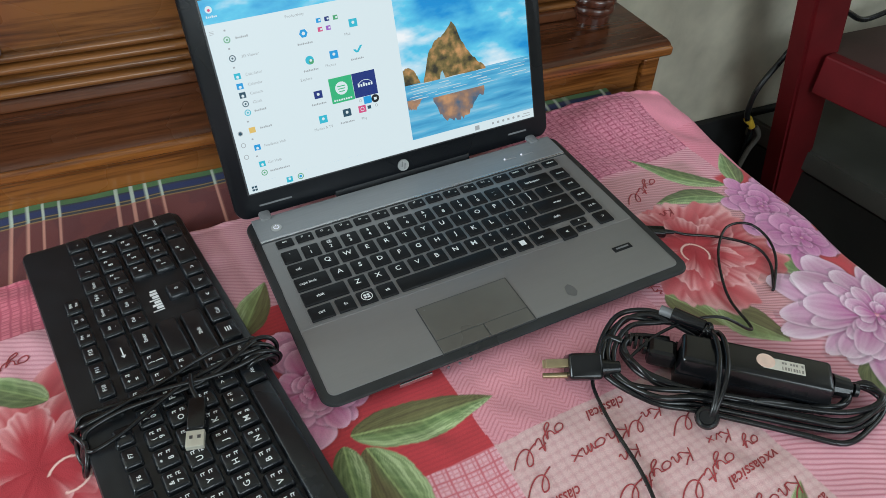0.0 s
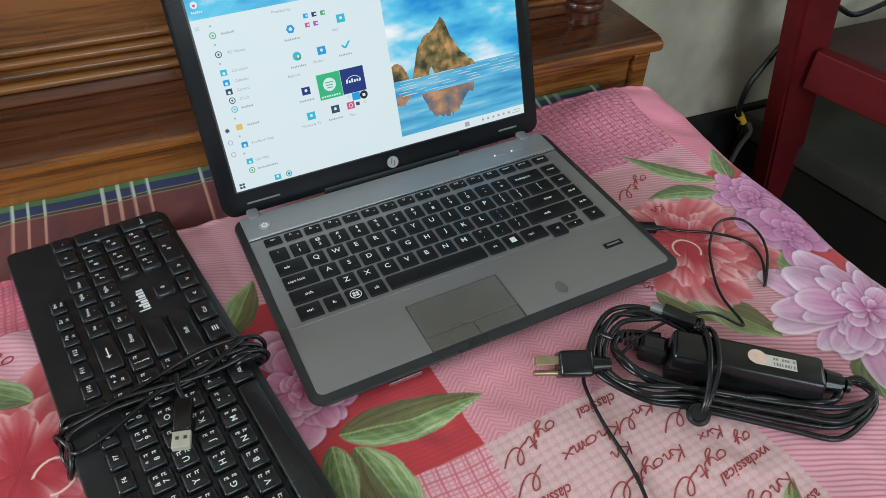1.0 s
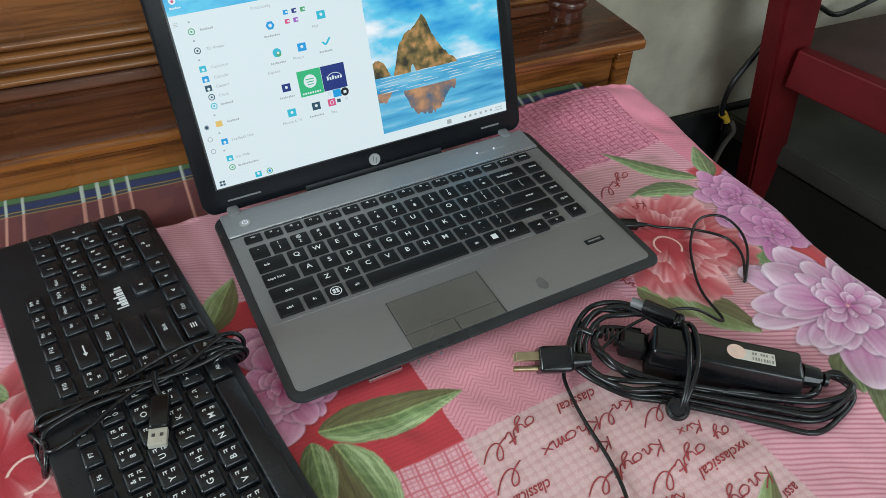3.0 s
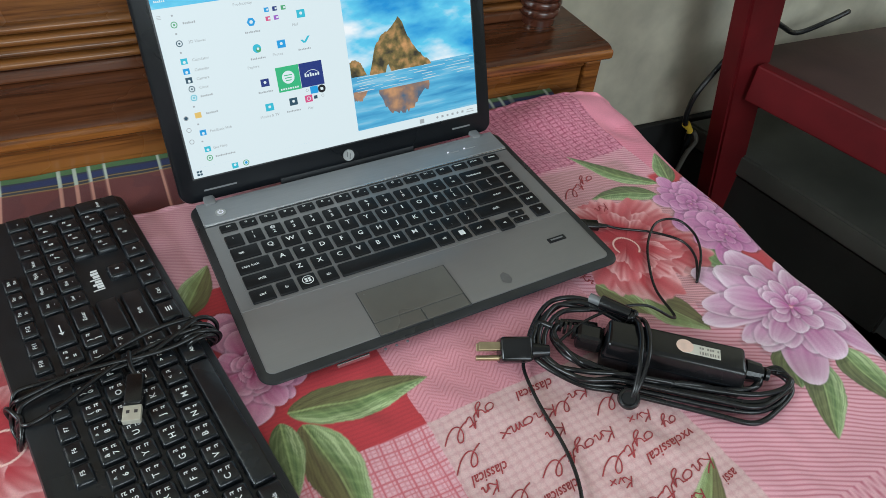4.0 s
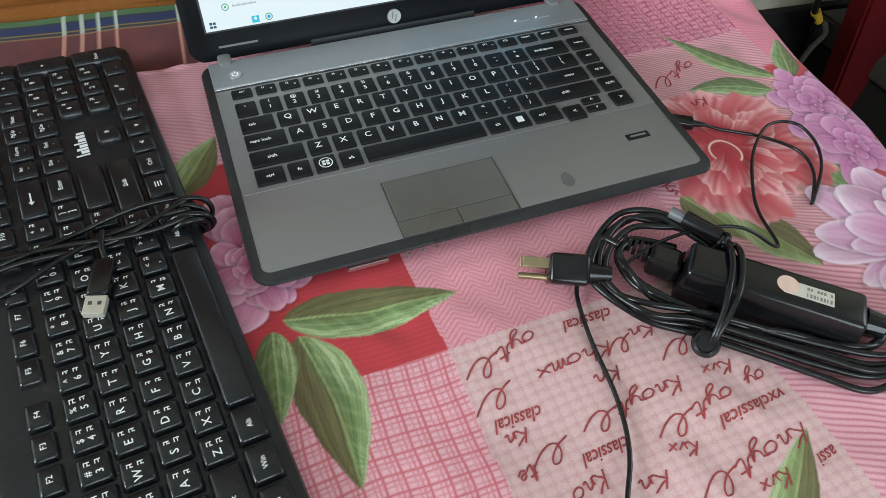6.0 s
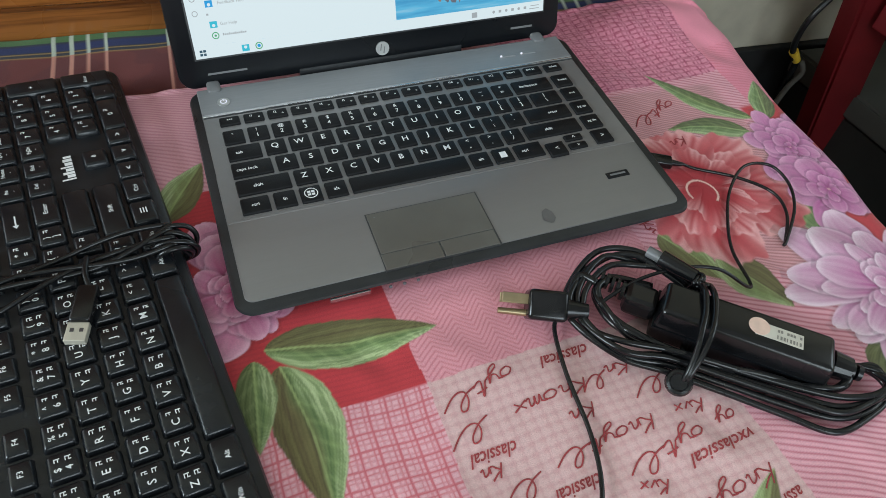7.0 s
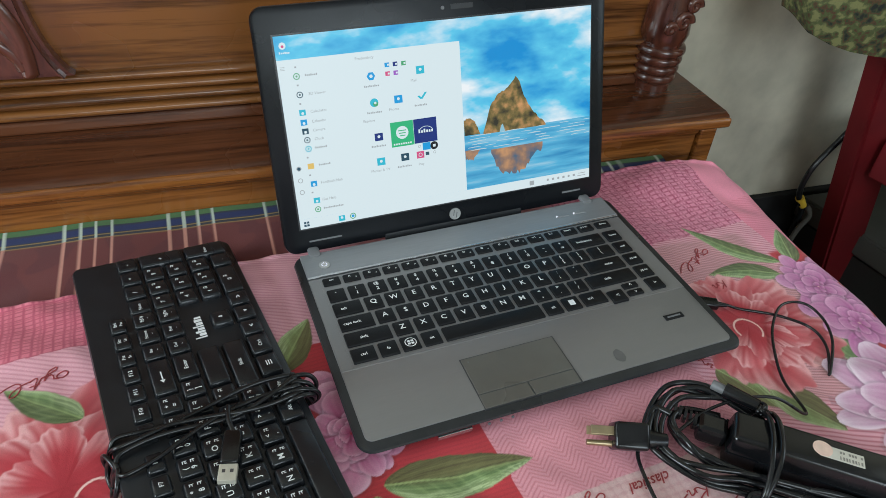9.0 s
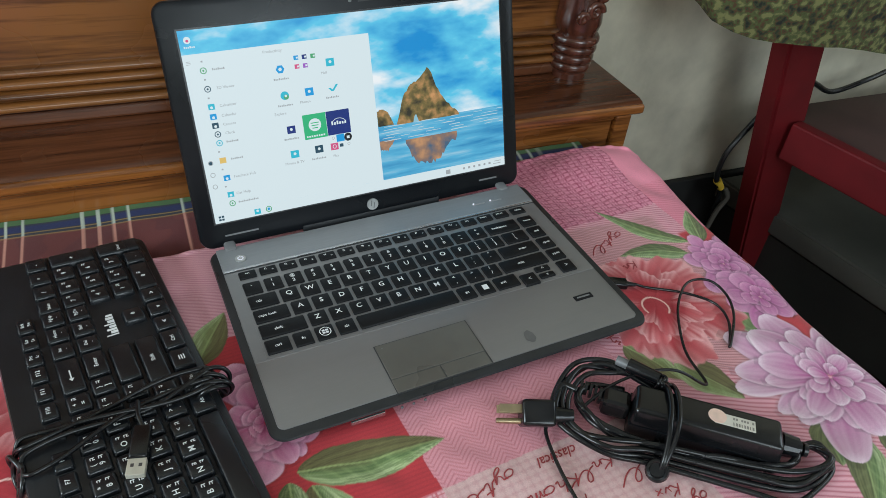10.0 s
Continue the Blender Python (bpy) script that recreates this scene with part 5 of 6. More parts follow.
RY = (0.0150, 0.0342, 0.0532, 0.0722, 0.0905)
L0 = -0.4150
main_rows = [
    (RY[4], 0.0, [("`", 1), ("1", 1), ("2", 1), ("3", 1), ("4", 1), ("5", 1), ("6", 1), ("7", 1), ("8", 1), ("9", 1), ("0", 1), ("-", 1), ("=", 1), ("BK", 2)]),
    (RY[3], 0.0, [("Tab", 1.5), ("Q", 1), ("W", 1), ("E", 1), ("R", 1), ("T", 1), ("Y", 1), ("U", 1), ("I", 1), ("O", 1), ("P", 1), ("[", 1), ("]", 1), ("EN", 1.5)]),
    (RY[2], 0.0, [("Caps", 1.75), ("A", 1), ("S", 1), ("D", 1), ("F", 1), ("G", 1), ("H", 1), ("J", 1), ("K", 1), ("L", 1), (";", 1), ("'", 1), ("EN", 2.25)]),
    (RY[1], 0.0, [("Shift", 2.25), ("Z", 1), ("X", 1), ("C", 1), ("V", 1), ("B", 1), ("N", 1), ("M", 1), (",", 1), (".", 1), ("/", 1), ("Shift", 2.75)]),
    (RY[0], 0.0, [("Ctrl", 1.25), ("Win", 1.25), ("Alt", 1.25), ("", 6.25), ("Alt", 1.25), ("Win", 1.25), ("mn", 1.25), ("Ctrl", 1.25)]),
]
for y, _, row in main_rows:
    u = 0.0
    for text, w in row:
        x = L0 + (u + w / 2) * P
        if text in above:
            desk_key(x, y, w * P, P, [(text, 0.0062, -0.0025, -0.0026), (above[text], 0.0055, -0.0025, 0.0030)], 2 if text.isdigit() else 1)
        elif len(text) == 1 and text != "`":
            desk_key(x, y, w * P, P, [(text, 0.0072, -0.0030, 0.0)], 2)
        elif text == "BK":
            k = desk_key(x, y, w * P, P, [])
            b = bmesh.new()
            flat(b, -0.005, 0.004, -0.0005, 0.0005, 0.0064)
            b.faces.new([b.verts.new(q) for q in ((-0.0075, 0, 0.0064), (-0.0045, -0.002, 0.0064), (-0.0045, 0.002, 0.0064))])
            part("key_symbol", b, M["legend"], k)
        elif text == "EN":
            desk_key(x, y, w * P, P, [("Enter", 0.0050, 0, 0.0)] if w < 2 else [])
        elif text == "mn":
            k = desk_key(x, y, w * P, P, [])
            b = bmesh.new()
            for i in range(3):
                flat(b, -0.0025, 0.0025, -0.0022 + 0.0018 * i, -0.0014 + 0.0018 * i, 0.0064)
            part("key_symbol", b, M["legend"], k)
        else:
            desk_key(x, y, w * P, P, [(text, 0.0048, -0.001, 0.0)] if text and text != "`" else [])
        u += w
FX = [L0 + P / 2] + [L0 + P * (2.5 + i) for i in range(4)] + [L0 + P * (7.0 + i) for i in range(4)] + [L0 + P * (11.5 + i) for i in range(4)]
FX[5:9] = [-0.2800 + 0.019 * i for i in range(4)]
FX[9:13] = [-0.1965 + 0.0192 * i for i in range(4)]
FX[1:5] = [-0.3650 + 0.019 * i for i in range(4)]
for x, s in zip(FX, ["Esc"] + ["F%d" % i for i in range(1, 13)]):
    desk_key(x, 0.1100, P, 0.0150, [(s, 0.0050, 0, 0)])
for i, x in enumerate((-0.1212, -0.1022, -0.0832)):
    for j, y in enumerate((0.1100, RY[4], RY[3])):
        word = (("Prt", "Scr", "Brk"), ("Ins", "Home", "PgUp"), ("Del", "End", "PgDn"))[j][i]
        desk_key(x, y, P, P if j else 0.0150, [(word, 0.0042, 0, 0.0018), (("Sc", "Lk", "Pse")[i] if not j else "-", 0.0036, 0, -0.0026)])
for x, y, s in ((-0.1212, RY[0], "<"), (-0.1022, RY[0], "v"), (-0.0832, RY[0], ">"), (-0.1022, RY[1], "^")):
    desk_key(x, y, P, P, [(s, 0.0070, 0, 0), ("-", 0.0070, 0, 0)])
for j, y in enumerate(RY):
    for i, x in enumerate((-0.0660, -0.0470, -0.0280, -0.0090)):
        w, d, xx, yy = P, P, x, y
        if j == 0 and i == 0:
            w, xx = 2 * P, x + P / 2
        if j == 0 and i == 1:
            continue
        if i == 3 and j in (0, 2):
            d, yy = 2 * P, y + P / 2
        if i == 3 and j in (1, 3):
            continue
        s = {0: ("0", "", ".", "Enter"), 1: ("1", "2", "3", ""), 2: ("4", "5", "6", "+"), 3: ("7", "8", "9", ""), 4: ("Num", "/", "*", "-")}[j][i]
        desk_key(xx, yy, w, d, [(s, 0.0060 if len(s) < 2 else 0.0042, -0.002, 0)], 1 if s.isdigit() else 0)
b = bmesh.new()
for i, (x0, x1, h) in enumerate(((-0.118, -0.1165, 0.006), (-0.1155, -0.1125, 0.0035), (-0.1120, -0.1095, 0.005), (-0.1088, -0.1060, 0.0035), (-0.1052, -0.1036, 0.0055), (-0.1028, -0.0996, 0.0035), (-0.0988, -0.0958, 0.0040), (-0.0950, -0.0928, 0.0035))):
    flat(b, x0, x1, 0.0490, 0.0490 + h * 1.5, kb_z(0.053) + 0.0024)
part("maker_marking", b, M["legend"], desk, "white maker's lettering shown as bars")
for i in range(3):
    part("indicator", cyl(0.0016, 0.0016, 0.001, 12, pose(-0.055 + 0.018 * i, 0.108, kb_z(0.108) - 0.0002)), M["grey"], desk)

# its cord: wrapped across, tied in loops at both sides, with the plug lying on the keys
cord = thing("keyboard_cord", "black keyboard cord wound round the keys with metal plug", "cable", KB)
ZC = 0.0265
for k, (xa, xb, wob) in enumerate(((-0.190, -0.200, 0.004), (-0.196, -0.214, -0.006), (-0.203, -0.219, 0.007), (-0.209, -0.197, -0.003))):
    pts = [(xa, -0.004, 0.012), (xa + 0.001, 0.002, ZC - 0.004)]
    for i in range(7):
        t = i / 6
        pts.append((xa + (xb - xa) * t + wob * math.sin(t * 5), 0.006 + 0.122 * t, ZC + 0.0015 * math.sin(t * 9 + k)))
    pts += [(xb, 0.134, ZC - 0.006), (xb, 0.1375, 0.010)]
    tube("cord_strand", pts, 0.0017, M["cable"], cord)
for k in range(4):
    c = (-0.197 - 0.004 * k, -0.0015 + 0.001 * k, 0.016)
    tube("cord_loop", [(c[0] + 0.004 * math.sin(a + k), c[1] + 0.004 + 0.014 * math.cos(a) * (0.8 if k % 2 else 1), c[2] + 0.011 * math.sin(a)) for a in [i * 0.785 for i in range(8)]], 0.0018, M["cable"], cord, closed=True)
for k in range(3):
    c = (-0.208 - 0.006 * k, 0.136, 0.013)
    tube("cord_loop", [(c[0] + 0.010 * math.cos(a), c[1] + 0.004 * math.cos(a + k), c[2] + 0.010 * math.sin(a)) for a in [i * 0.785 for i in range(8)]], 0.0018, M["cable"], cord, closed=True)
tube("cord_strand", [(-0.200, 0.055, ZC + 0.001), (-0.213, 0.058, ZC + 0.002), (-0.224, 0.0578, ZC + 0.001)], 0.0018, M["cable"], cord)
PL = pose(-0.2235, 0.0575, ZC, 0, 2, 157)
smooth(part("plug_grip", box(0, 0.026, -0.0062, 0.0062, -0.0035, 0.0045, 0.0022, 3), M["black"], cord, "black plug grip", PL))
part("plug_shell", box(0.026, 0.0385, -0.0060, 0.0060, -0.0020, 0.0025, 0.0004), M["plug_metal"], cord, "bare metal plug shell", PL)
for dy in (-0.0026, 0.0026):
    part("plug_hole", box(0.0300, 0.0325, dy - 0.0011, dy + 0.0011, 0.0021, 0.00262), M["ink"], cord, "", PL)

# ---- power adapter with its coiled leads ----
AD = pose(0.2460, -0.2560, 0.0015, 0, 0, -37.2)
adapter = thing("power_adapter", "black laptop power adapter tied up with its leads", "power adapter", AD)
TURN = pose(-0.002, 0.0006, 0, 0, 0, -5.8)
smooth(part("brick", box(-0.0575, 0.0575, -0.0170, 0.0170, 0.0, 0.029, 0.0035, 3, 0.0030), M["black"], adapter, "glossy black adapter brick", TURN), 30)
part("brick_seam", box(-0.0566, 0.0566, -0.0162, 0.0162, 0.0125, 0.0135), M["bezel"], adapter, "", TURN)
lb = part("label", box(0.004, 0.034, -0.0062, 0.0046, 0.0288, 0.02935), M["label"], adapter, "pale paper label", TURN)
b = bmesh.new()
for i in range(8):
    flat(b, 0.0175 + i * 0.002, 0.0175 + i * 0.002 + (0.0013 if i % 3 else 0.0008), -0.0050, -0.0020, 0.0295)
    if i % 4 != 2:
        flat(b, 0.0175 + i * 0.002, 0.0175 + i * 0.002 + 0.0015, 0.0004, 0.0026, 0.0295)
part("label_print", b, M["faded_ink"], lb)
part("seal", cyl(0.0068, 0.0068, 0.0004, 26, pose(0.006, 0.0005, 0.0293)), M["seal"], lb, "round pink seal")
# inlet connector with ribbed relief
part("inlet_plug", box(-0.079, -0.0565, -0.009, 0.010, 0.006, 0.022, 0.004), M["black"], adapter, "", TURN)
for i in range(6):
    smooth(part("relief_rib", cyl(0.0068 - 0.0004 * i, 0.0068 - 0.0004 * i, 0.0022, 14, pose(-0.0795 - 0.0038 * i, 0.003 + 0.0012 * i, 0.015, 0, -90)), M["black"], adapter, "", TURN))
for i in range(4):
    smooth(part("relief_rib", cyl(0.0075 - 0.0007 * i, 0.0072 - 0.0007 * i, 0.0030, 14, pose(0.0590 + 0.0050 * i, 0.004, 0.014, 0, 90)), M["black"], adapter, "", TURN))
part("outlet_boot", cyl(0.0095, 0.0080, 0.012, 16, pose(0.0578, 0.004, 0.014, 0, 90)), M["black"], adapter, "", TURN)
# leads: round the left in a wide loop, along the front, and back in a hairpin
rg = random.Random(21)
for k in range(5):
    jit = lambda s=0.0035: rg.uniform(-s, s)
    wide = (1.0, 0.72, 0.9, 0.55, 0.8)[k]
    low = (0.0036, 0.0085, 0.0050, 0.0120, 0.0100)[k]
    out = (0.0440, 0.0300, 0.0370, 0.0260, 0.0340)[k]
    pts = [(-0.020, 0.022 + jit(0.002), 0.012 + jit()), (-0.048, 0.028 + 0.008 * wide + jit(), 0.018 + jit()), (-0.076 + jit(), 0.022 + 0.024 * wide, 0.018 + jit()), (-0.084 - 0.020 * wide, 0.016 + 0.020 * wide + jit(), 0.016 + jit()),
           (-0.092 - 0.026 * wide, 0.001 + jit(), 0.013 + jit()), (-0.086 - 0.024 * wide, -0.017 + jit(), 0.010 + jit(0.002)), (-0.076, -0.024 - 0.012 * wide + jit(0.002), low + 0.003), (-0.046, -0.022 - (out - 0.022) * 0.62, low + 0.001),
           (-0.008, -0.022 - (out - 0.022) * 0.75, low), (0.030, -0.021 - (out - 0.021) * 0.95, low), (0.060, -out + jit(0.002), low + 0.001), (0.080 + jit(0.002), -out * 0.66, low + 0.002), (0.086 + 0.009 * wide, -0.008 + jit(), low + 0.004),
           (0.080 + 0.009 * wide, 0.004 + jit(), 0.011 + jit(0.002)), (0.072, 0.001 + jit(0.002), 0.012), (0.0665, -0.012 + jit(0.002), 0.011 + jit(0.002)), (0.050, -0.0215 + jit(0.001), 0.010 + jit(0.003)), (0.010, -0.0235 + jit(0.001), 0.011 + jit(0.003)),
           (-0.035, -0.0240 + jit(0.002), 0.012 + jit(0.003)), (-0.070, -0.0215 + jit(), 0.013 + jit(0.003)), (-0.090 + jit(), -0.0100 + jit(), 0.014 + jit()),
           (-0.098 + jit(), 0.006, 0.014 + jit()), (-0.090 + jit(), 0.020, 0.016), (-0.062, 0.024 + jit(0.002), 0.013)]
    tube("lead_loop", pts, 0.0022, M["cable"], adapter)
tube("lead_loop", [(-0.100, 0.010, 0.018), (-0.112, 0.014, 0.016), (-0.116, 0.000, 0.013), (-0.1190, -0.0130, 0.013)], 0.0027, M["cable"], adapter)
# strap round brick and loops, with its round button
for dx in (0.0, 0.0060):
    tube("strap", [(-0.036 + dx * 0.3, -0.042, 0.014), (-0.034 + dx * 0.6, -0.032, 0.024), (-0.033 + dx, -0.018, 0.0315), (-0.031 + dx, 0.0, 0.0322), (-0.032 + dx, 0.015, 0.0318), (-0.033 + dx, 0.030, 0.022), (-0.034 + dx, 0.033, 0.006),
                   (-0.034 + dx, 0.0, 0.0022), (-0.037 + dx, -0.040, 0.003)], 0.0021, M["cable"], adapter, closed=True)
for a in range(5):
    tube("strap_knot", [(-0.036 + 0.004 * math.cos(t) + 0.001 * a, 0.030 + 0.006 * math.sin(t + a), 0.022 + 0.006 * math.cos(t * 1.0 + a * 1.3)) for t in [i * 1.047 for i in range(6)]], 0.0017, M["cable"], adapter, closed=True)
smooth(part("strap_button", lathe([(0.003, -0.003), (0.0080, -0.002), (0.0088, 0.001), (0.0078, 0.0035), (0.0060, 0.0040), (0.0050, 0.0030), (0.0020, 0.0030)], 24), M["black"], adapter, "round black strap button", pose(-0.0385, -0.0440, 0.0085, 30, -12, 0)))
# barrel plug lying on the loops
DC = pose(-0.0700, 0.0440, 0.0250, 0, 0, -24) @ pose(0, 0, 0, 0, 86, 0)
smooth(part("barrel_plug", cyl(0.0040, 0.0040, 0.010, 18, DC), M["grey"], adapter, "grey barrel plug tip"))
smooth(part("barrel_grip", cyl(0.0062, 0.0048, 0.026, 18, DC @ Matrix.Translation((0, 0, 0.010))), M["black"], adapter))
# three-pin mains plug
PLG = pose(-0.1205, -0.0155, 0.0125, 0, 0, 192) @ pose(0, 0, 0, 55)
smooth(part("mains_plug", box(-0.004, 0.022, -0.0115, 0.0115, -0.009, 0.011, 0.003, 3), M["black"], adapter, "black three-pin mains plug", PLG))
smooth(part("mains_plug_neck", cyl(0.0075, 0.005, 0.016, 16, PLG @ pose(-0.003, 0, 0, 0, -90)), M["black"], adapter))
for dy, dz in ((-0.0065, 0.004), (0.0065, 0.004)):
    part("blade_pin", box(0.0215, 0.039, dy - 0.0008, dy + 0.0008, dz - 0.0032, dz + 0.0032, 0.0004), M["brass"], adapter, "flat brass pin", PLG)
smooth(part("earth_pin", cyl(0.0023, 0.0021, 0.019, 14, PLG @ pose(0.0215, 0, -0.005, 0, 90)), M["brass"], adapter, "round brass pin"))
inv = AD.inverted()
thin = [(0.142, -0.196, 0.010), (0.135, -0.204, 0.004), (0.127, -0.236, 0.0032), (0.121, -0.278, 0.0032), (0.110, -0.310, 0.0032), (0.085, -0.350, 0.0032), (0.065, -0.42, 0.0032)]
tube("thin_lead", [inv @ Vector(p) for p in thin], 0.0015, M["cable"], adapter)

# thin data lead from the laptop's side to the bundle
lead = thing("data_cable", "thin black cable plugged into the laptop's side", "cable")
pts = [(0.309, -0.0955, 0.010), (0.322, -0.1015, 0.006), (0.352, -0.119, 0.0042), (0.370, -0.142, 0.0042), (0.3655, -0.165, 0.0042), (0.345, -0.188, 0.0042), (0.3405, -0.1915, 0.0045), (0.3455, -0.1880, 0.0062),
       (0.374, -0.163, 0.0062), (0.3885, -0.138, 0.0062), (0.386, -0.1165, 0.0070), (0.362, -0.112, 0.0080), (0.334, -0.131, 0.0055), (0.311, -0.160, 0.0042), (0.297, -0.185, 0.0042), (0.2905, -0.213, 0.0050),
       (0.281, -0.218, 0.010), (0.258, -0.206, 0.024), (0.232, -0.197, 0.024), (0.198, -0.196, 0.022), (0.165, -0.203, 0.018)]
tube("lead", pts, 0.0013, M["cable"], lead)
UP = pose(0.2835, -0.0840, 0.0115, 0, 4, -25)
smooth(part("plug", box(-0.002, 0.020, -0.0055, 0.0055, -0.0035, 0.0035, 0.0018, 3), M["black"], lead, "small black plug", UP))
smooth(part("plug_relief", cyl(0.0028, 0.0018, 0.009, 12, UP @ pose(0.0195, 0, 0, 0, 90)), M["black"], lead))

# ---- red chair beside the bed ----
chair = thing("wooden_chair", "red painted wooden chair with worn brown seat board", "chair", BED)


def beam(name, a, b, w, d, mat, label=""):
    """A squared post from a to b; w across, d deep at both ends."""
    bm = bmesh.new()
    rows = []
    for (x, y, z) in (a, b):
        rows.append([bm.verts.new((x + i * w / 2, y + j * d / 2, z)) for i, j in ((-1, -1), (1, -1), (1, 1), (-1, 1))])
    for i in range(4):
        bm.faces.new((rows[0][i], rows[0][(i + 1) % 4], rows[1][(i + 1) % 4], rows[1][i]))
    bm.faces.new(rows[0][::-1])
    bm.faces.new(rows[1])
    bmesh.ops.recalc_face_normals(bm, faces=list(bm.faces))
    bmesh.ops.bevel(bm, geom=list(bm.edges), offset=0.004, segments=2, affect="EDGES")
    return part(name, bm, mat, chair, label)


beam("leg", (0.368, 0.02, FLOOR_Z), (0.2395, 0.02, 0.150), 0.066, 0.036, M["red"], "raked red back leg")
beam("leg", (0.805, 0.02, FLOOR_Z), (0.800, 0.02, 0.150), 0.055, 0.040, M["red"])
part("crest_rail", box(0.285, 0.78, 0.006, 0.034, 0.120, 0.150, 0.004), M["red"], chair)
beam("leg", (0.400, -0.40, FLOOR_Z), (0.400, -0.40, -0.03), 0.050, 0.045, M["red"])
beam("leg", (0.800, -0.40, FLOOR_Z), (0.800, -0.40, -0.03), 0.050, 0.045, M["red"])
SEAT_Z = -0.012
b = bmesh.new()
c0 = [(0.297, -0.001), (0.400, -0.43), (0.80, -0.43), (0.80, 0.045), (0.31, 0.045)]
v0 = [b.verts.new((x, y, SEAT_Z - 0.016)) for x, y in c0]
v1 = [b.verts.new((x, y, SEAT_Z)) for x, y in c0]
for i in range(5):
    b.faces.new((v0[i], v0[(i + 1) % 5], v1[(i + 1) % 5], v1[i]))
b.faces.new(v1)
b.faces.new(v0[::-1])
bmesh.ops.recalc_face_normals(b, faces=list(b.faces))
part("seat", b, M["seat"], chair, "worn brown seat board")


def rail(a, c, z0, z1, thick):
    d = Vector((c[0] - a[0], c[1] - a[1], 0))
    return part("seat_rail", box(0, d.length, -thick, 0, z0, z1, 0.003), M["red"], chair, "red seat rail", Matrix.Translation((a[0], a[1], 0)) @ pose(0, 0, 0, 0, 0, math.degrees(math.atan2(d.y, d.x))))


rail((0.292, 0.0), (0.394, -0.425), -0.066, -0.008, 0.022)
rail((0.400, -0.408), (0.79, -0.408), -0.085, -0.029, 0.022)
beam("stretcher", (0.335, 0.0, -0.33), (0.40, -0.40, -0.33), 0.03, 0.03, M["red"])

# ---- cushion on the chair ----
M["cushion"] = material("leafy_cushion_cloth", (0.06, 0.06, 0.02), 0.9, 0, 0.3, 30, 0.4, 400)


def cushion_cloth():
    m = M["cushion"]
    n, ln = m.node_tree.nodes, m.node_tree.links
    b = n["Principled BSDF"]
    tc = n.new("ShaderNodeTexCoord")
    vo = n.new("ShaderNodeTexVoronoi")
    vo.inputs["Scale"].default_value = 130
    ln.new(tc.outputs["Object"], vo.inputs["Vector"])
    nz = n.new("ShaderNodeTexNoise")
    nz.inputs["Scale"].default_value, nz.inputs["Detail"].default_value = 95, 5
    ln.new(tc.outputs["Object"], nz.inputs["Vector"])
    cr = n.new("ShaderNodeValToRGB")
    els = cr.color_ramp.elements
    els[0].position, els[0].color = 0.46, (0.008, 0.010, 0.007, 1)
    els[1].position, els[1].color = 0.78, (0.15, 0.15, 0.055, 1)
    for p, c in ((0.55, (0.030, 0.040, 0.014)), (0.60, (0.075, 0.028, 0.012)), (0.64, (0.050, 0.065, 0.018)), (0.70, (0.065, 0.075, 0.024))):
        e = els.new(p)
        e.color = (*c, 1)
    mx = n.new("ShaderNodeMath")
    mx.operation = "MULTIPLY_ADD"
    mx.inputs[1].default_value = 0.30
    ln.new(vo.outputs["Distance"], mx.inputs[0])
    ln.new(nz.outputs[0], mx.inputs[2])
    ln.new(mx.outputs[0], cr.inputs[0])
    ln.new(cr.outputs[0], b.inputs["Base Color"])


cushion_cloth()
cb = bmesh.new()
bmesh.ops.create_cube(cb, size=1)
bmesh.ops.subdivide_edges(cb, edges=list(cb.edges), cuts=24, use_grid_fill=True)
for v in cb.verts:
    x, y, z = v.co * 2
    v.co = (x * 0.28, y * 0.065 * max(0.3, 1 - abs(x) ** 4 * 0.6), z * 0.072 * max(0.25, 1 - abs(x) ** 6 * 0.2))
    w = v.co.copy()
    v.co += Vector((0.010 * math.sin(9 * w.y + 3 * z), 0.008 * math.sin(14 * w.x), 0.007 * math.sin(16 * w.x + 1.0) * (1 if z < 0 else 0.6) + 0.006 * math.sin(25 * w.y + w.x * 20)))
    v.co.z -= 0.24 * max(0.0, w.x + 0.12)
    v.co += 0.004 * noise.noise_vector(w * 18)
cushion = smooth(part("cushion", cb, M["cushion"], None, "", BED @ pose(0.333, -0.012, 0.222, 6, -1, -3)), 60)
tagged(cushion, "leaf-patterned green and brown cushion lying on the red chair", "cushion")

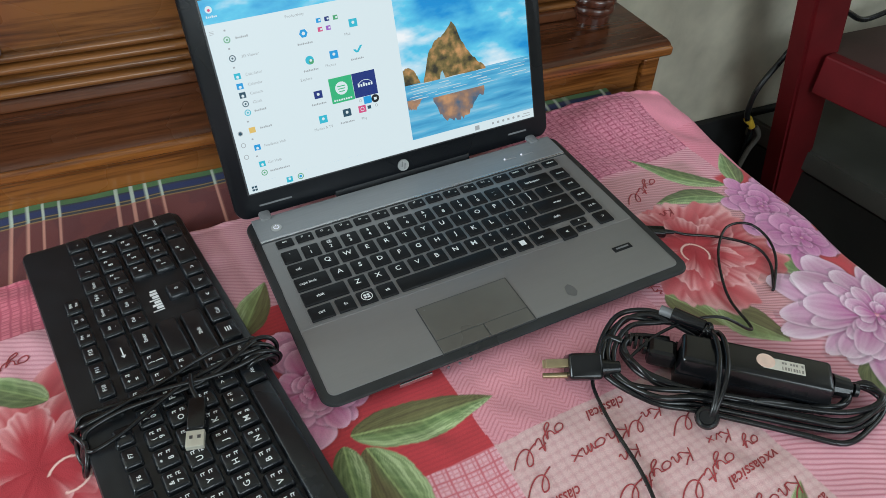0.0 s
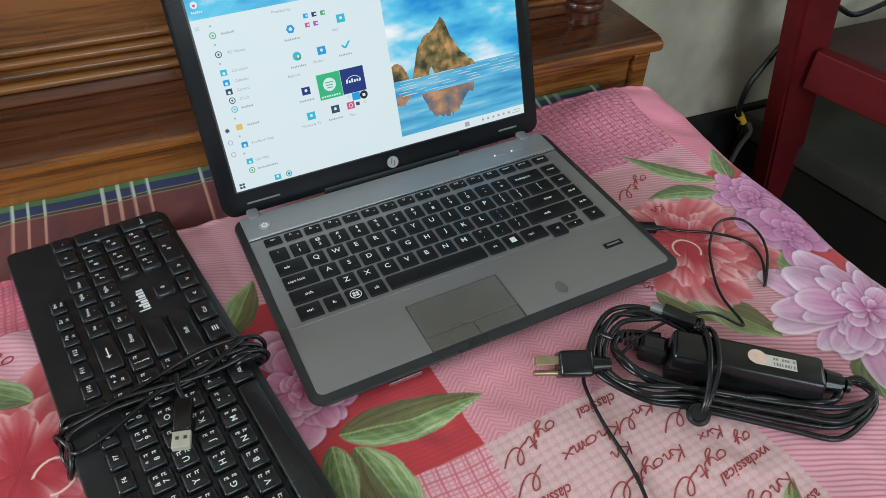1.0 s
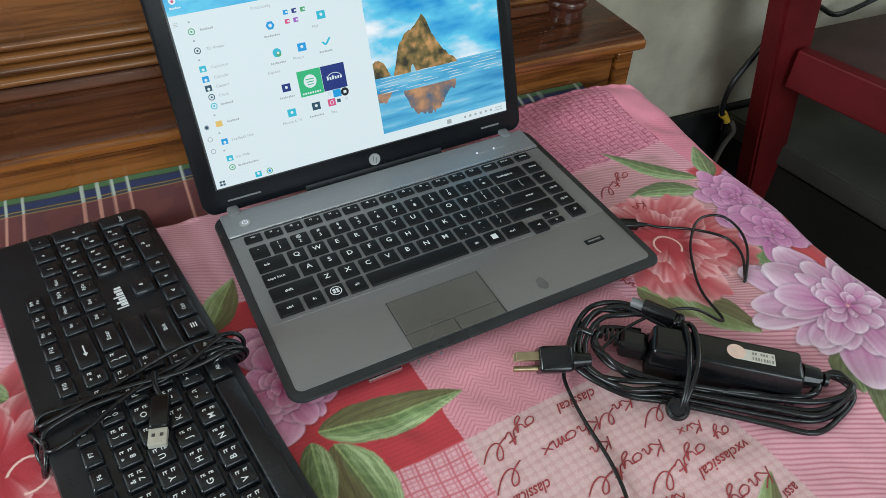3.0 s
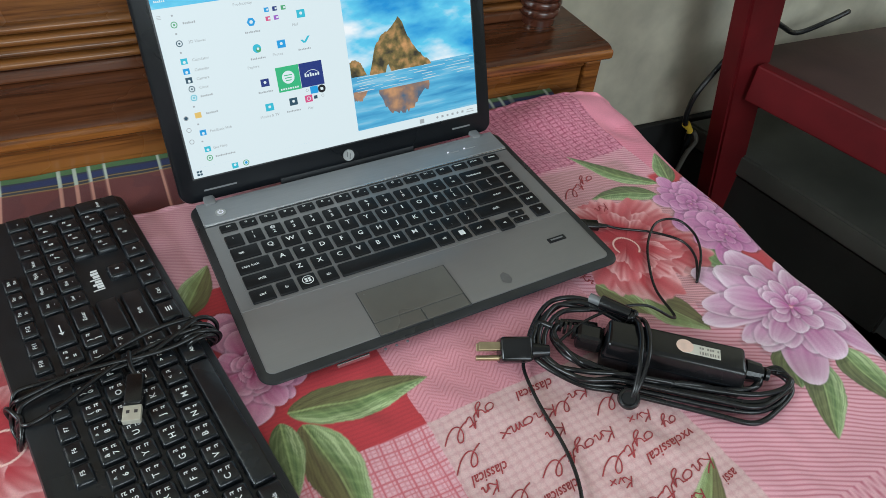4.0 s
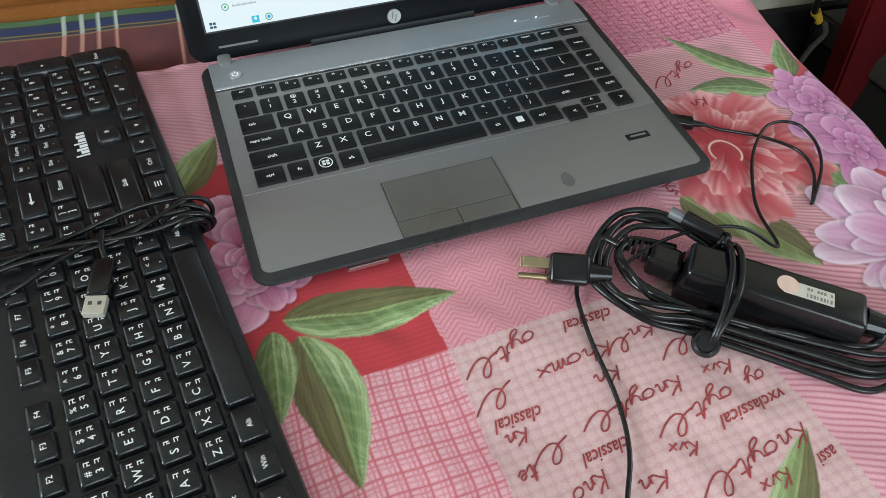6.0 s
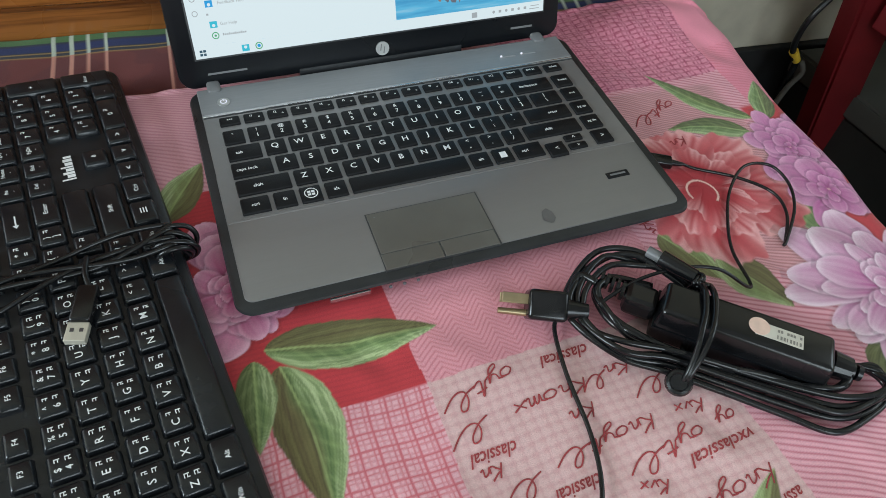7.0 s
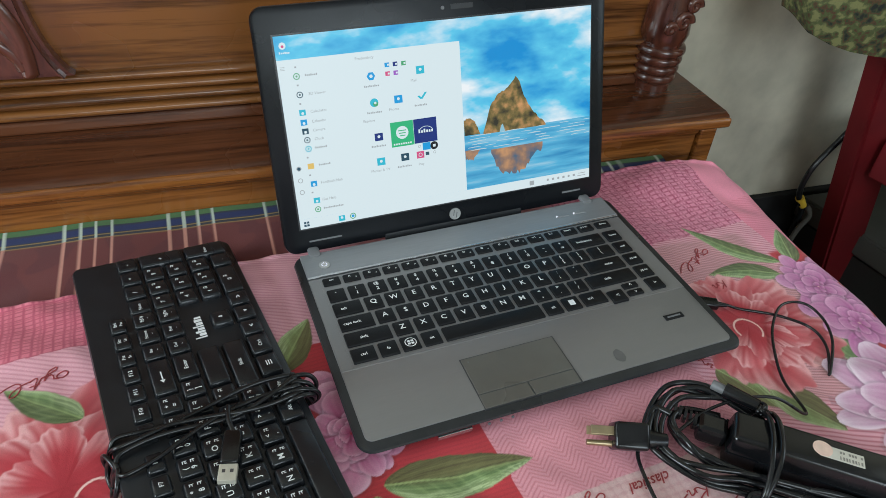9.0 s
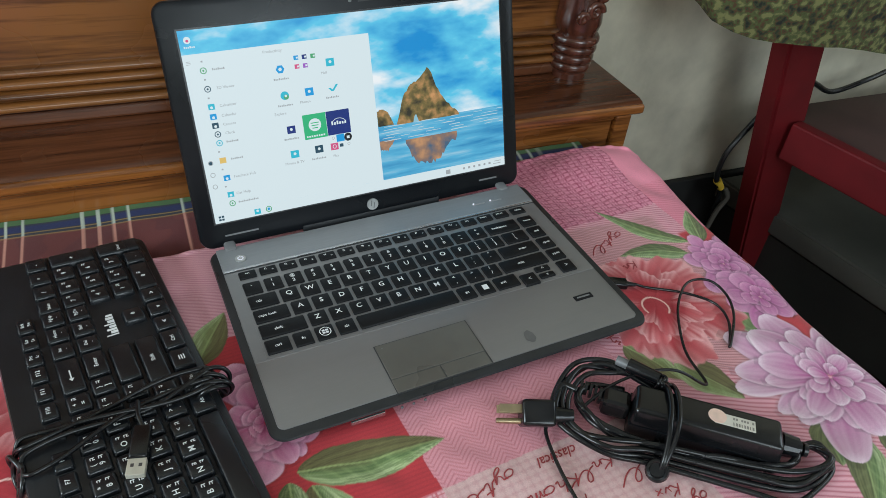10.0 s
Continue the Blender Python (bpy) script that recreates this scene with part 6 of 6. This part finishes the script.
# ---- cable by the wall ----
wire = thing("wall_cable", "thick black cable hanging by the wall, tied with yellow tape", "cable", BED)
tube("cable", [(0.56, 0.09, 0.0), (0.518, 0.085, -0.008), (0.449, 0.085, -0.022), (0.403, 0.085, -0.004), (0.35, 0.075, 0.020), (0.298, 0.060, -0.006), (0.270, 0.060, -0.044), (0.242, 0.060, -0.088), (0.237, 0.060, -0.125), (0.246, 0.060, -0.150), (0.262, 0.062, -0.175), (0.268, 0.07, -0.30), (0.262, 0.07, FLOOR_Z + 0.006), (0.20, 0.06, FLOOR_Z + 0.006)], 0.0043, M["cable"], wire)
smooth(part("tape", cyl(0.0066, 0.0056, 0.022, 12, pose(0.243, 0.060, -0.142, 0, 140)), M["yellow"], wire, "yellow tape wrapping"))
tube("string", [(0.262, 0.056, -0.158), (0.270, 0.052, -0.175), (0.258, 0.052, -0.20), (0.250, 0.052, -0.24)], 0.004, M["rag"], wire)

# ---- low trunk under the chair, and a mat ----
trunk = thing("storage_trunk", "dusty dark grey storage trunk pushed against the wall", "trunk", BED)
pl = [(0.318, 0.118), (0.345, -0.03), (0.390, -0.30), (1.0, -0.30), (1.0, 0.118)]
# the lid gets a lighter grey than the body
for nm, z0, z1, grow in (("body", FLOOR_Z, -0.225, 0.0), ("lid", -0.224, -0.185, 0.006)):
    b = bmesh.new()
    lo = [b.verts.new((x - (grow if x < 0.9 else 0), y - (grow if y < 0 else 0), z0)) for x, y in pl]
    hi = [b.verts.new((x - (grow if x < 0.9 else 0), y - (grow if y < 0 else 0), z1)) for x, y in pl]
    for i in range(5):
        b.faces.new((lo[i], lo[(i + 1) % 5], hi[(i + 1) % 5], hi[i]))
    b.faces.new(hi)
    b.faces.new(lo[::-1])
    bmesh.ops.recalc_face_normals(b, faces=list(b.faces))
    bmesh.ops.bevel(b, geom=list(b.edges), offset=0.004, segments=2, affect="EDGES")
    part(nm, b, M["dusty" if nm == "lid" else "trunk"], trunk)
mat_ob = part("floor_mat", box(0.02, 0.30, -1.2, 0.05, FLOOR_Z + 0.001, FLOOR_Z + 0.007, 0.002), M["mat"], None, "", BED)
tagged(mat_ob, "thin dark green mat on the cement floor", "mat")
